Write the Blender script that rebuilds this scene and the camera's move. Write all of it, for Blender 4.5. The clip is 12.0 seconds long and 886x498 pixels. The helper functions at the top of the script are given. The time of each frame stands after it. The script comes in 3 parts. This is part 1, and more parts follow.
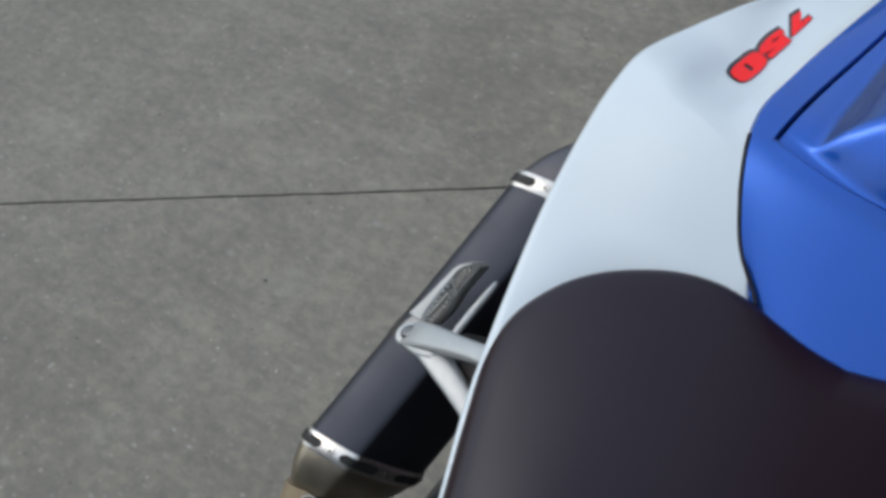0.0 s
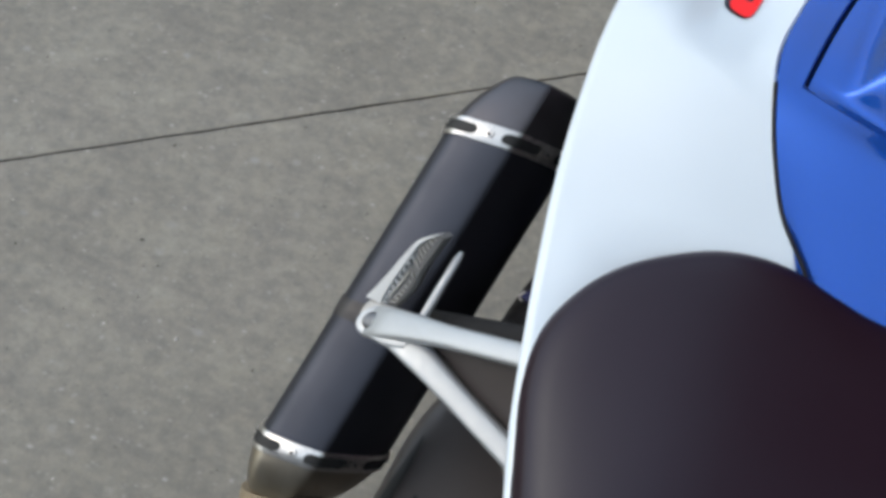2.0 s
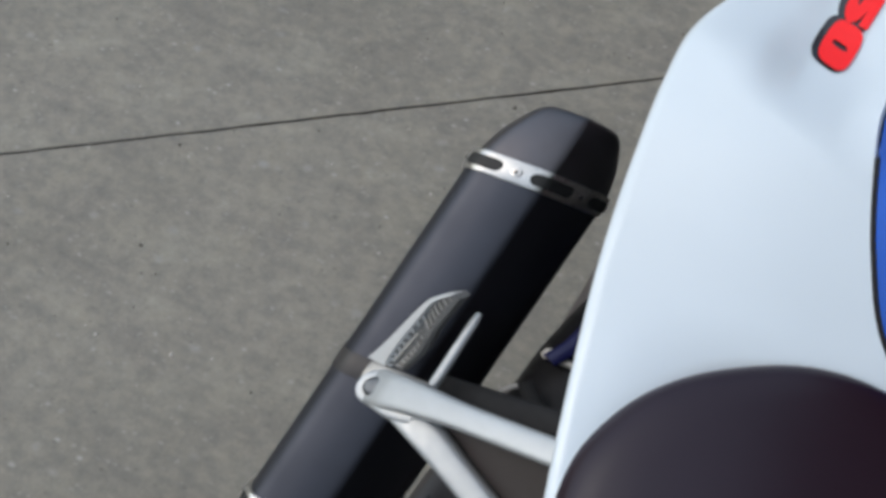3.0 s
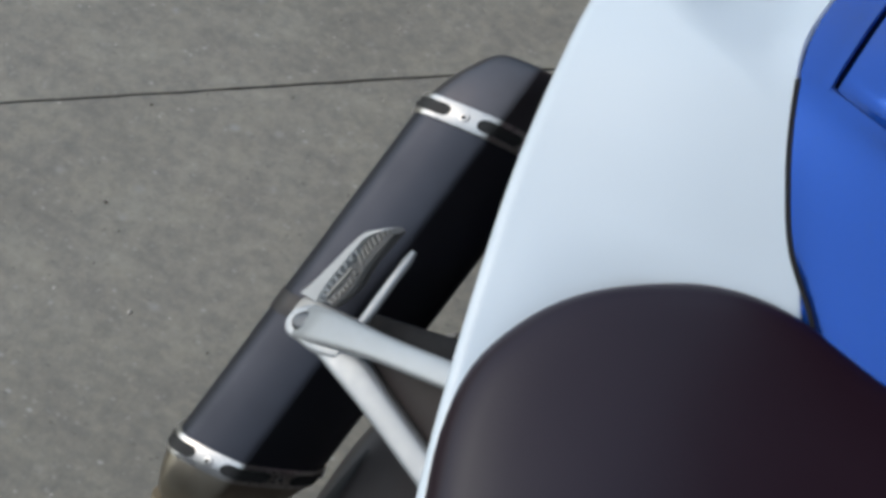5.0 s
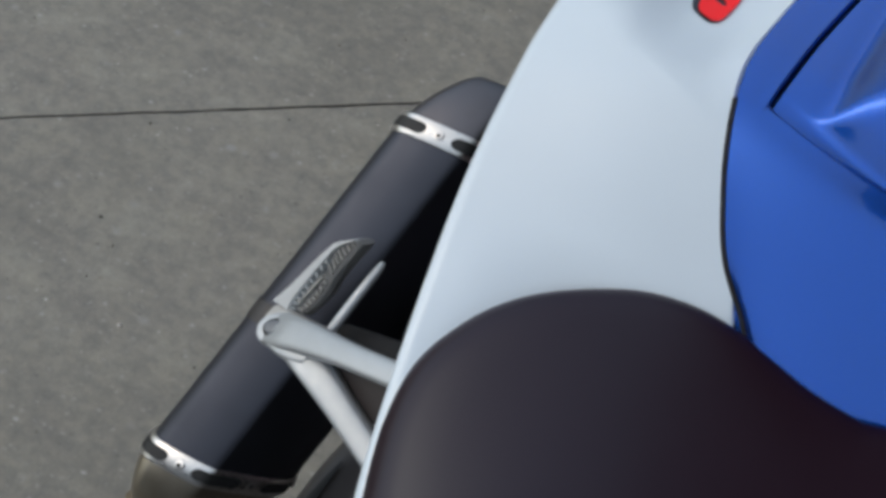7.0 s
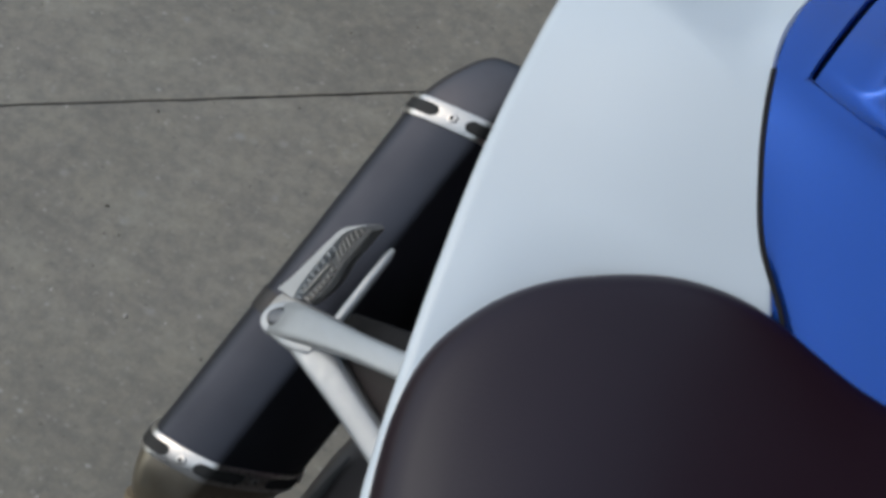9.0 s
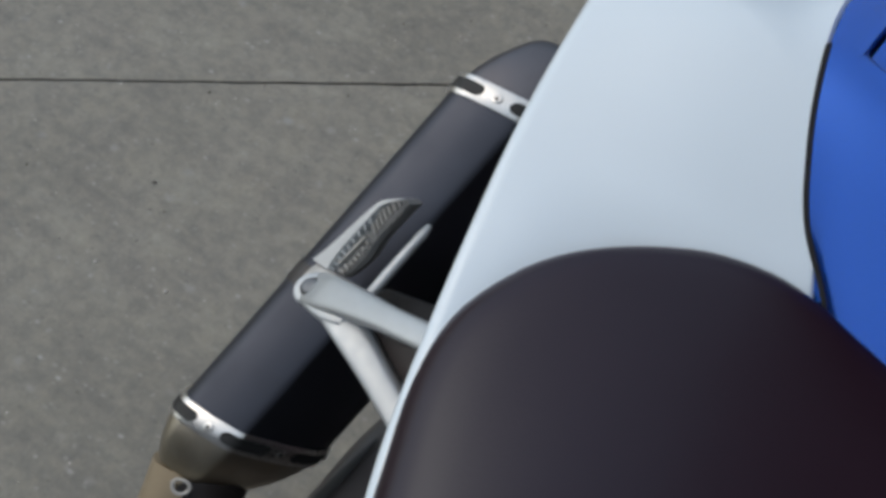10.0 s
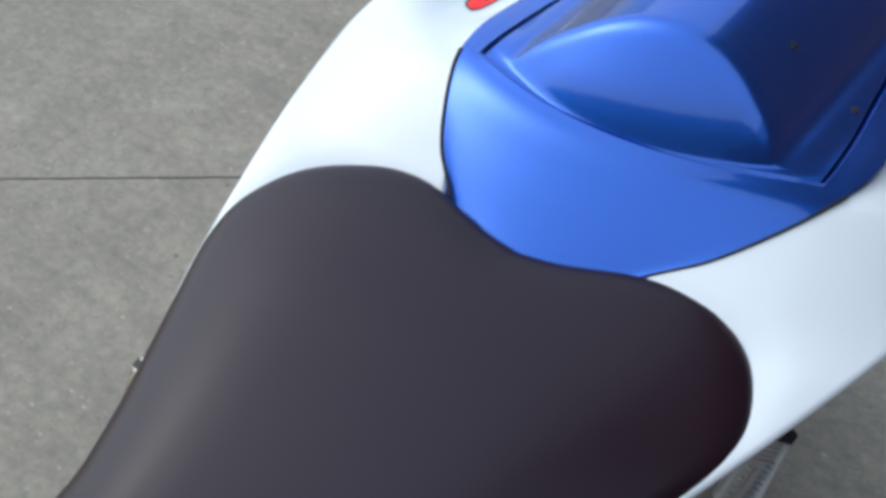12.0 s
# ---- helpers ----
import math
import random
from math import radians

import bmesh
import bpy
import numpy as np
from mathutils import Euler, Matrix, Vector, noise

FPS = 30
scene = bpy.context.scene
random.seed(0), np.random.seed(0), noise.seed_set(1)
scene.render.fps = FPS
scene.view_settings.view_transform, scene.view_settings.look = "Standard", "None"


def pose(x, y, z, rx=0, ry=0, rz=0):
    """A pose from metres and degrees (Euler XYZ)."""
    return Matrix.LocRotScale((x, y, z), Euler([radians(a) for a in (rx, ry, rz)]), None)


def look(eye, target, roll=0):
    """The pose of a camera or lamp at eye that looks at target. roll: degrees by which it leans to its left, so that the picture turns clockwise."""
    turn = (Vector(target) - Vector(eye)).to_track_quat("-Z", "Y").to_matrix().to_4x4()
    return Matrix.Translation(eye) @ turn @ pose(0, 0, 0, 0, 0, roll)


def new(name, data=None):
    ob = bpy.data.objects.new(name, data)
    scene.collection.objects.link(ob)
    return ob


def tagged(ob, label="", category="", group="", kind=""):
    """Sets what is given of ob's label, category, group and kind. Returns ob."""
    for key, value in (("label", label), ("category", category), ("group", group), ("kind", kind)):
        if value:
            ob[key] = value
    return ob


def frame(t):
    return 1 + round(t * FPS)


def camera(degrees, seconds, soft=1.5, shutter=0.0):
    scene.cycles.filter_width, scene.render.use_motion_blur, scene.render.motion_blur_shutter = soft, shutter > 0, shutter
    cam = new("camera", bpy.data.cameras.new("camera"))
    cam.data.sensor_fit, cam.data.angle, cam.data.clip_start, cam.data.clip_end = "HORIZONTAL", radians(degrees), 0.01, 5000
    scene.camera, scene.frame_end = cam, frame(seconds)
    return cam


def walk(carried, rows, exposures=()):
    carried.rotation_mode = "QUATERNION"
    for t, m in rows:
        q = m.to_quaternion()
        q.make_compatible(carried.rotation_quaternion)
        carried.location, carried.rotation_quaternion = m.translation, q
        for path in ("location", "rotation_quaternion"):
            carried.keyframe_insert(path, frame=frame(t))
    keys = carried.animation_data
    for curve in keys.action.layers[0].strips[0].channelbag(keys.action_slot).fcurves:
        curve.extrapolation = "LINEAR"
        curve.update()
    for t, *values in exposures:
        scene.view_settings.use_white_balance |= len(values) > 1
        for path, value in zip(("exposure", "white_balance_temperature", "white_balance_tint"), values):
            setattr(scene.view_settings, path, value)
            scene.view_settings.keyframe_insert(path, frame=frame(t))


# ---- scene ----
cam = camera(51.6, 12.0, soft=3.8)
PATH = [
    (0, (0.1016, -0.3268, 1.1978), (-0.6718, 0.676, -0.3505), -6.09),
    (0.3, (0.1056, -0.3174, 1.1865), (-0.6183, 0.6569, -0.4024), -5.17),
    (0.5, (0.0915, -0.3384, 1.1993), (-0.6147, 0.6296, -0.4032), -4.86),
    (0.7, (0.1113, -0.3408, 1.2074), (-0.6753, 0.5913, -0.3779), -7.1),
    (1, (0.1029, -0.3478, 1.2215), (-0.6269, 0.5985, -0.3827), -6.26),
    (1.2, (0.099, -0.3492, 1.2201), (-0.5958, 0.5693, -0.4151), -6.68),
    (1.5, (0.0556, -0.3483, 1.2034), (-0.5121, 0.6027, -0.4621), -2.82),
    (1.7, (0.0173, -0.3233, 1.1934), (-0.4035, 0.6749, -0.4875), 0.71),
    (2, (-0.0257, -0.2759, 1.1746), (-0.4058, 0.6935, -0.5331), -0.49),
    (2.2, (-0.0595, -0.2315, 1.1571), (-0.4148, 0.6952, -0.5803), -0.74),
    (2.5, (-0.0671, -0.1805, 1.1234), (-0.3751, 0.7486, -0.6206), 2.16),
    (2.7, (-0.0688, -0.1853, 1.1377), (-0.3769, 0.7681, -0.5935), 2.92),
    (3, (-0.0574, -0.1962, 1.1246), (-0.461, 0.7342, -0.5998), 0.05),
    (3.2, (-0.0424, -0.2047, 1.1272), (-0.4378, 0.727, -0.5976), 0.56),
    (3.5, (-0.0234, -0.2029, 1.1198), (-0.4244, 0.7265, -0.6053), 0.77),
    (3.7, (-0.0083, -0.2066, 1.1141), (-0.3949, 0.7291, -0.6103), 2.18),
    (5.3, (-0.0166, -0.2089, 1.0902), (-0.3962, 0.7351, -0.6318), 4.26),
    (5.5, (-0.0195, -0.2046, 1.0855), (-0.3896, 0.7496, -0.6328), 4.77),
    (5.8, (-0.0195, -0.2055, 1.095), (-0.4126, 0.751, -0.6173), 3.45),
    (6, (-0.0184, -0.2028, 1.0977), (-0.4125, 0.7512, -0.616), 3.07),
    (6.2, (-0.015, -0.2095, 1.0985), (-0.405, 0.7531, -0.6104), 3.89),
    (6.5, (0.0031, -0.2125, 1.1051), (-0.4413, 0.751, -0.5901), 2.27),
    (6.7, (0.0167, -0.215, 1.1064), (-0.424, 0.7621, -0.583), 3.46),
    (8.3, (0.0106, -0.2168, 1.1099), (-0.3917, 0.7806, -0.5767), 5.6),
    (8.5, (0.0092, -0.2092, 1.0962), (-0.4073, 0.7737, -0.5955), 4.19),
    (8.8, (0.0101, -0.2101, 1.0929), (-0.4111, 0.7705, -0.599), 4.15),
    (9, (0.012, -0.2063, 1.0807), (-0.4296, 0.7599, -0.614), 3.66),
    (9.2, (0.0173, -0.2013, 1.0669), (-0.4431, 0.7632, -0.6244), 3.57),
    (9.5, (0.0078, -0.2018, 1.0706), (-0.4869, 0.7211, -0.6333), 1.08),
    (9.7, (0.0149, -0.2038, 1.0645), (-0.5038, 0.7199, -0.6328), 0.76),
    (10, (0.0216, -0.2129, 1.0667), (-0.5073, 0.7127, -0.6256), 2.34),
    (10.2, (0.0457, -0.2253, 1.0845), (-0.5143, 0.7362, -0.5774), 3.1),
    (10.5, (0.1073, -0.262, 1.145), (-0.588, 0.6927, -0.4692), -4.02),
    (10.7, (0.1615, -0.2873, 1.1671), (-0.5553, 0.6806, -0.43), -4.03),
    (10.8, (0.1911, -0.303, 1.1587), (-0.5324, 0.6779, -0.4273), -2.29),
    (11, (0.2407, -0.3117, 1.1544), (-0.534, 0.6975, -0.3888), -2.18),
    (11.1, (0.2549, -0.3109, 1.1633), (-0.5385, 0.6855, -0.3789), -4.19),
    (11.5, (0.2848, -0.3078, 1.1548), (-0.5336, 0.7135, -0.3572), -3.37),
    (12, (0.3013, -0.3141, 1.1734), (-0.5114, 0.7284, -0.3275), -4.61),
]
walk(cam, [(t, look(eye, target, roll)) for t, eye, target, roll in PATH],
     [(0, 0.06, 6350, 8.8), (0.5, 0.03, 6350, 8.8), (1.0, 0.17, 6350, 8.8), (1.5, 0.42, 6400, 9), (2.0, 0.4, 6450, 9.5), (2.5, 0.23, 6450, 10), (3.5, 0.2, 6450, 10), (5.5, 0.06, 6350, 9),
      (8.5, -0.17, 6400, 9.5), (9.5, -0.17, 6400, 9.5), (10.2, -0.02, 6400, 9), (10.6, 0.09, 6350, 8.5), (11.1, 0.49, 6350, 8.5), (12, 0.63, 6350, 8.5)])

# ---- world, sun, exposure ----
world = bpy.data.worlds.new("overcast_sky")
world.use_nodes = True
scene.world = world
wn, wl = world.node_tree.nodes, world.node_tree.links
wn.clear()
sky = wn.new("ShaderNodeTexSky")
sky.sky_type, sky.sun_disc = "NISHITA", False
sky.sun_elevation, sky.sun_rotation = radians(52), radians(250)
sky.air_density, sky.dust_density, sky.ozone_density = 1.2, 3.0, 1.0
bg = wn.new("ShaderNodeBackground")
bg.inputs["Strength"].default_value = 0.12
wl.new(sky.outputs[0], bg.inputs["Color"])
wl.new(bg.outputs[0], wn.new("ShaderNodeOutputWorld").inputs["Surface"])

sun = new("sun", bpy.data.lights.new("sun", "SUN"))
sun.data.energy, sun.data.angle, sun.data.color = 1.42, radians(140), (0.92, 0.985, 0.985)
sun.matrix_world = look((0, 0, 0), (0.25, 0.2, -0.94))


# ---- materials ----
def material(name, colour, rough=0.5, metal=0.0, coat=0.0, spec=0.5):
    m = bpy.data.materials.new(name)
    m.use_nodes = True
    b = m.node_tree.nodes["Principled BSDF"]
    b.inputs["Base Color"].default_value = (*colour, 1)
    b.inputs["Roughness"].default_value = rough
    b.inputs["Metallic"].default_value = metal
    b.inputs["Coat Weight"].default_value = coat
    b.inputs["Coat Roughness"].default_value = 0.04
    b.inputs["Specular IOR Level"].default_value = spec
    return m


def noise_node(m, scale, detail=4.0, rough=0.55, wide=(1, 1, 1)):
    n, l = m.node_tree.nodes, m.node_tree.links
    co, mp, tx = n.new("ShaderNodeTexCoord"), n.new("ShaderNodeMapping"), n.new("ShaderNodeTexNoise")
    mp.inputs["Scale"].default_value = wide
    tx.inputs["Scale"].default_value, tx.inputs["Detail"].default_value, tx.inputs["Roughness"].default_value = scale, detail, rough
    l.new(co.outputs["Object"], mp.inputs["Vector"])
    l.new(mp.outputs["Vector"], tx.inputs["Vector"])
    return tx


def ramp(m, source, stops):
    r = m.node_tree.nodes.new("ShaderNodeValToRGB")
    while len(r.color_ramp.elements) < len(stops):
        r.color_ramp.elements.new(0.5)
    for e, (at, c) in zip(r.color_ramp.elements, stops):
        e.position, e.color = at, (*c, 1)
    m.node_tree.links.new(source, r.inputs["Fac"])
    return r.outputs["Color"]


def mix(m, kind, fac, a, b):
    x = m.node_tree.nodes.new("ShaderNodeMixRGB")
    x.blend_type = kind
    for socket, value in zip(x.inputs, (fac, a, b)):
        if isinstance(value, (int, float)):
            socket.default_value = value
        elif isinstance(value, tuple):
            socket.default_value = (*value, 1)
        else:
            m.node_tree.links.new(value, socket)
    return x.outputs["Color"]


def bump(m, source, strength, distance):
    b = m.node_tree.nodes.new("ShaderNodeBump")
    b.inputs["Strength"].default_value, b.inputs["Distance"].default_value = strength, distance
    m.node_tree.links.new(source, b.inputs["Height"])
    m.node_tree.links.new(b.outputs["Normal"], m.node_tree.nodes["Principled BSDF"].inputs["Normal"])


def set_input(m, name, source):
    m.node_tree.links.new(source, m.node_tree.nodes["Principled BSDF"].inputs[name])


def grey(v):
    return (v, v, v)


def make_concrete():
    m = material("weathered_concrete", (0.24, 0.235, 0.21), 0.9, spec=0.25)
    broad = noise_node(m, 1.6, 5, 0.6)
    blotch = noise_node(m, 8, 4, 0.6, (0.8, 1.6, 1))
    mid = noise_node(m, 14, 6, 0.65)
    fine = noise_node(m, 150, 5, 0.7)
    patch = noise_node(m, 48, 3, 0.6, (0.85, 1.15, 1))
    base = ramp(m, broad.outputs["Fac"], [(0.3, (0.219, 0.213, 0.184)), (0.7, (0.285, 0.275, 0.24))])
    base = mix(m, "MULTIPLY", 0.6, base, ramp(m, mid.outputs["Fac"], [(0.3, (0.82, 0.82, 0.835)), (0.5, grey(0.96)), (0.72, (1.12, 1.1, 1.05))]))
    base = mix(m, "MULTIPLY", 0.5, base, ramp(m, fine.outputs["Fac"], [(0.3, grey(0.78)), (0.68, grey(1.14))]))
    base = mix(m, "MULTIPLY", 0.65, base, ramp(m, patch.outputs["Fac"], [(0.32, (0.78, 0.78, 0.8)), (0.68, (1.19, 1.17, 1.12))]))
    base = mix(m, "MULTIPLY", 0.8, base, ramp(m, blotch.outputs["Fac"], [(0.35, (0.88, 0.88, 0.9)), (0.55, grey(1.0)), (0.7, (1.14, 1.15, 1.15))]))
    n, l = m.node_tree.nodes, m.node_tree.links
    co = n.new("ShaderNodeTexCoord")
    # exposed aggregate and specks, drawn out a little along the trowel's way
    way = n.new("ShaderNodeMapping")
    way.inputs["Rotation"].default_value = (0, 0, radians(-32))
    way.inputs["Scale"].default_value = (0.62, 1.0, 1.0)
    l.new(co.outputs["Object"], way.inputs["Vector"])
    for scale, size, colour, fac, low in ((42, 0.17, (0.44, 0.43, 0.4), 0.55, 0.5), (70, 0.2, (0.14, 0.125, 0.1), 0.25, 0.5), (30, 0.1, (0.1, 0.095, 0.085), 0.5, 0.5), (16, 0.13, (0.42, 0.43, 0.42), 0.35, 0.5),
                                          (95, 0.3, (0.4, 0.4, 0.37), 0.38, 0.5), (58, 0.22, (0.5, 0.5, 0.47), 0.5, 0.57), (80, 0.24, (0.1, 0.095, 0.09), 0.42, 0.53), (26, 0.22, (0.37, 0.37, 0.345), 0.4, 0.52)):
        v = n.new("ShaderNodeTexVoronoi")
        v.inputs["Scale"].default_value = scale
        l.new(way.outputs["Vector"], v.inputs["Vector"])
        spots = ramp(m, v.outputs["Distance"], [(size * 0.35, grey(fac)), (size, grey(0))])
        pick = ramp(m, noise_node(m, scale * 0.6, 2).outputs["Fac"], [(low, grey(0)), (low + 0.08, grey(1))])
        base = mix(m, "MIX", mix(m, "MULTIPLY", 1.0, spots, pick), base, colour)
    set_input(m, "Base Color", base)
    bump(m, mix(m, "ADD", 0.5, fine.outputs["Fac"], mid.outputs["Fac"]), 0.35, 0.004)
    return m


def make_paint(name, colour, rough, metal=0.0, flake=0.0):
    m = material(name, colour, rough, metal, coat=1.0)
    dust = noise_node(m, 9, 5, 0.6)
    set_input(m, "Coat Roughness", ramp(m, dust.outputs["Fac"], [(0.35, grey(0.03)), (0.75, grey(0.1))]))
    tone = tuple(c * 0.9 for c in colour)
    set_input(m, "Base Color", ramp(m, noise_node(m, 5, 3).outputs["Fac"], [(0.3, tone), (0.7, colour)]))
    if flake:
        bump(m, noise_node(m, 2500, 1).outputs["Fac"], flake, 0.0005)
    return m


def make_vinyl():
    m = material("black_seat_vinyl", (0.012, 0.005, 0.008), 0.5, spec=0.42)
    m.node_tree.nodes["Principled BSDF"].inputs["Specular Tint"].default_value = (0.76, 0.87, 1.0, 1)
    grain = noise_node(m, 700, 3, 0.6)
    wear = noise_node(m, 7, 4, 0.6)
    set_input(m, "Base Color", ramp(m, wear.outputs["Fac"], [(0.3, (0.013, 0.0043, 0.0082)), (0.7, (0.016, 0.0055, 0.0103))]))
    set_input(m, "Roughness", ramp(m, wear.outputs["Fac"], [(0.3, grey(0.28)), (0.7, grey(0.35))]))
    bump(m, grain.outputs["Fac"], 0.12, 0.0006)
    return m


def make_metal(name, colour, rough, scratch=60, wide=(1, 1, 1), depth=0.12):
    m = material(name, colour, rough, 1.0)
    n1 = noise_node(m, scratch, 5, 0.65, wide)
    set_input(m, "Roughness", ramp(m, n1.outputs["Fac"], [(0.3, grey(rough * 0.75)), (0.7, grey(min(1.0, rough * 1.3)))]))
    set_input(m, "Base Color", ramp(m, noise_node(m, 12, 4).outputs["Fac"], [(0.3, tuple(c * 0.85 for c in colour)), (0.7, colour)]))
    bump(m, n1.outputs["Fac"], depth, 0.001)
    return m


def make_heat_metal():
    m = material("heat_tinted_steel", (0.5, 0.44, 0.34), 0.35, 1.0)
    n1 = noise_node(m, 18, 5, 0.6)
    set_input(m, "Base Color", ramp(m, n1.outputs["Fac"], [(0.25, (0.27, 0.235, 0.18)), (0.5, (0.36, 0.325, 0.26)), (0.75, (0.4, 0.37, 0.32))]))
    set_input(m, "Roughness", ramp(m, noise_node(m, 40, 4).outputs["Fac"], [(0.3, grey(0.32)), (0.7, grey(0.44))]))
    bump(m, noise_node(m, 45, 3).outputs["Fac"], 0.12, 0.002)
    return m


def make_shell():
    m = material("gunmetal_coated_shell", (0.08, 0.085, 0.1), 0.24, 1.0)
    n1 = noise_node(m, 30, 4, 0.6)
    set_input(m, "Roughness", ramp(m, n1.outputs["Fac"], [(0.3, grey(0.44)), (0.7, grey(0.54))]))
    base = ramp(m, noise_node(m, 6, 4).outputs["Fac"], [(0.3, (0.058, 0.062, 0.075)), (0.7, (0.073, 0.079, 0.096))])
    # a scorched smudge in front of the rear band
    n, l = m.node_tree.nodes, m.node_tree.links
    co, gap = n.new("ShaderNodeTexCoord"), n.new("ShaderNodeVectorMath")
    gap.operation = "DISTANCE"
    gap.inputs[1].default_value = SMUDGE
    l.new(co.outputs["Object"], gap.inputs[0])
    set_input(m, "Base Color", mix(m, "MULTIPLY", 1.0, base, ramp(m, gap.outputs["Value"], [(0.007, grey(0.55)), (0.019, grey(1))])))
    return m


SMUDGE = (-0.235, 0.1735, 0.5948)
CONCRETE = make_concrete()
JOINT = material("dirt_filled_joint", (0.035, 0.03, 0.027), 0.95, spec=0.1)
WHITE = make_paint("pearl_white_paint", (0.695, 0.788, 0.845), 0.45)
BLUE = make_paint("metallic_blue_paint", (0.007, 0.098, 0.5), 0.26, 0.88, 0.04)
VINYL = make_vinyl()
SHELL = make_shell()
CAP = make_metal("satin_grey_end_cap", (0.14, 0.136, 0.146), 0.42, 40, depth=0.04)
STEEL = make_metal("brushed_stainless_band", (0.72, 0.71, 0.68), 0.3, 90, (1, 6, 6))
HEAT = make_heat_metal()
PIPE = make_metal("heat_browned_pipe", (0.31, 0.25, 0.165), 0.5, 70, depth=0.2)
PIPE.node_tree.nodes["Principled BSDF"].inputs["Metallic"].default_value = 0.35
FLAKE = material("pale_edge_flake", (0.5, 0.46, 0.38), 0.7)
STRAP = make_metal("dull_brown_strap", (0.062, 0.06, 0.06), 0.48, 60)
STRAP.node_tree.nodes["Principled BSDF"].inputs["Metallic"].default_value = 0.5
CAST = make_metal("silver_cast_aluminium", (0.47, 0.5, 0.515), 0.42, 160, depth=0.06)
CAST.node_tree.nodes["Principled BSDF"].inputs["Metallic"].default_value = 0.6
WORN = make_metal("worn_grey_aluminium", (0.5, 0.49, 0.46), 0.5, 120, depth=0.3)
PALE = make_metal("pale_worn_rim", (0.7, 0.72, 0.71), 0.5, 120, depth=0.1)
PALE.node_tree.nodes["Principled BSDF"].inputs["Metallic"].default_value = 0.3
DIRTY = make_metal("grimy_peg_metal", (0.21, 0.21, 0.205), 0.55, 90)
BOLT = make_metal("dull_plated_bolt", (0.16, 0.175, 0.19), 0.5, 200)
DIRTY.node_tree.nodes["Principled BSDF"].inputs["Metallic"].default_value = 0.4
WORN.node_tree.nodes["Principled BSDF"].inputs["Metallic"].default_value = 0.6
PLASTIC = make_metal("black_moulded_plastic", (0.012, 0.012, 0.013), 0.55, 80)
PLASTIC.node_tree.nodes["Principled BSDF"].inputs["Metallic"].default_value = 0.0
PLASTIC.node_tree.nodes["Principled BSDF"].inputs["Specular IOR Level"].default_value = 0.25
RUBBER = material("black_rubber", (0.016, 0.016, 0.016), 0.8, spec=0.3)
SLOT = material("dark_slot", (0.012, 0.013, 0.013), 0.6)
PIPE_BLACK = make_metal("black_pipe_layer", (0.018, 0.014, 0.013), 0.55, 60)
PIPE_BLACK.node_tree.nodes["Principled BSDF"].inputs["Metallic"].default_value = 0.0
GUARD = make_metal("dark_grey_satin_plate", (0.07, 0.061, 0.058), 0.42, 50)
GUARD.node_tree.nodes["Principled BSDF"].inputs["Metallic"].default_value = 0.0
NAVY = material("dark_blue_plastic", (0.008, 0.01, 0.07), 0.4)
RED = material("red_decal", (0.97, 0.014, 0.016), 0.5, coat=0.15, spec=0.3)
BLACK = material("black_decal", (0.01, 0.01, 0.012), 0.35, coat=0.6)
DARK_WALL = material("brown_wall", (0.085, 0.055, 0.075), 0.9)
set_input(DARK_WALL, "Base Color", ramp(DARK_WALL, noise_node(DARK_WALL, 6, 5).outputs["Fac"], [(0.3, (0.07, 0.046, 0.06)), (0.7, (0.1, 0.066, 0.088))]))
GREY_WALL = material("grey_wall", (0.26, 0.26, 0.27), 0.9)
set_input(GREY_WALL, "Base Color", ramp(GREY_WALL, noise_node(GREY_WALL, 5, 5).outputs["Fac"], [(0.3, (0.17, 0.17, 0.18)), (0.7, (0.32, 0.32, 0.33))]))
GRIT = material("pale_grit", (0.42, 0.4, 0.36), 0.9)
GRIT_DARK = material("dark_grit", (0.075, 0.065, 0.055), 0.9)

# The clip is broadened by a third across the picture, so the place is as broad along that line.
# LEANT takes the motorcycle's own frame (y to its tail, x to its left, z up) to the world: leant on its side stand.
ACROSS = Vector((math.cos(radians(26)), math.sin(radians(26)), 0))
BROAD = Matrix.Identity(3)
for i in range(3):
    for j in range(3):
        BROAD[i][j] = 0.93 * ((i == j) + 0.333 * ACROSS[i] * ACROSS[j])
LEANT = (BROAD @ Matrix.Rotation(radians(8), 3, "Y")).to_4x4() @ Matrix.Translation((-0.012, 0, 0))


# ---- mesh helpers ----
def curve(*points):
    """A smooth curve through (at, value) points, as a function."""
    xs, ys = np.array(points, float).T
    slope = np.gradient(ys, xs)

    def f(x):
        x = min(max(x, xs[0]), xs[-1])
        i = min(int(np.searchsorted(xs, x, side="right")) - 1, len(xs) - 2)
        h = xs[i + 1] - xs[i]
        t = (x - xs[i]) / h
        return float((2 * t**3 - 3 * t**2 + 1) * ys[i] + (t**3 - 2 * t**2 + t) * h * slope[i] + (3 * t**2 - 2 * t**3) * ys[i + 1] + (t**3 - t**2) * h * slope[i + 1])

    return f


def smooth(a, b, x):
    t = min(max((x - a) / (b - a), 0), 1)
    return t * t * (3 - 2 * t)


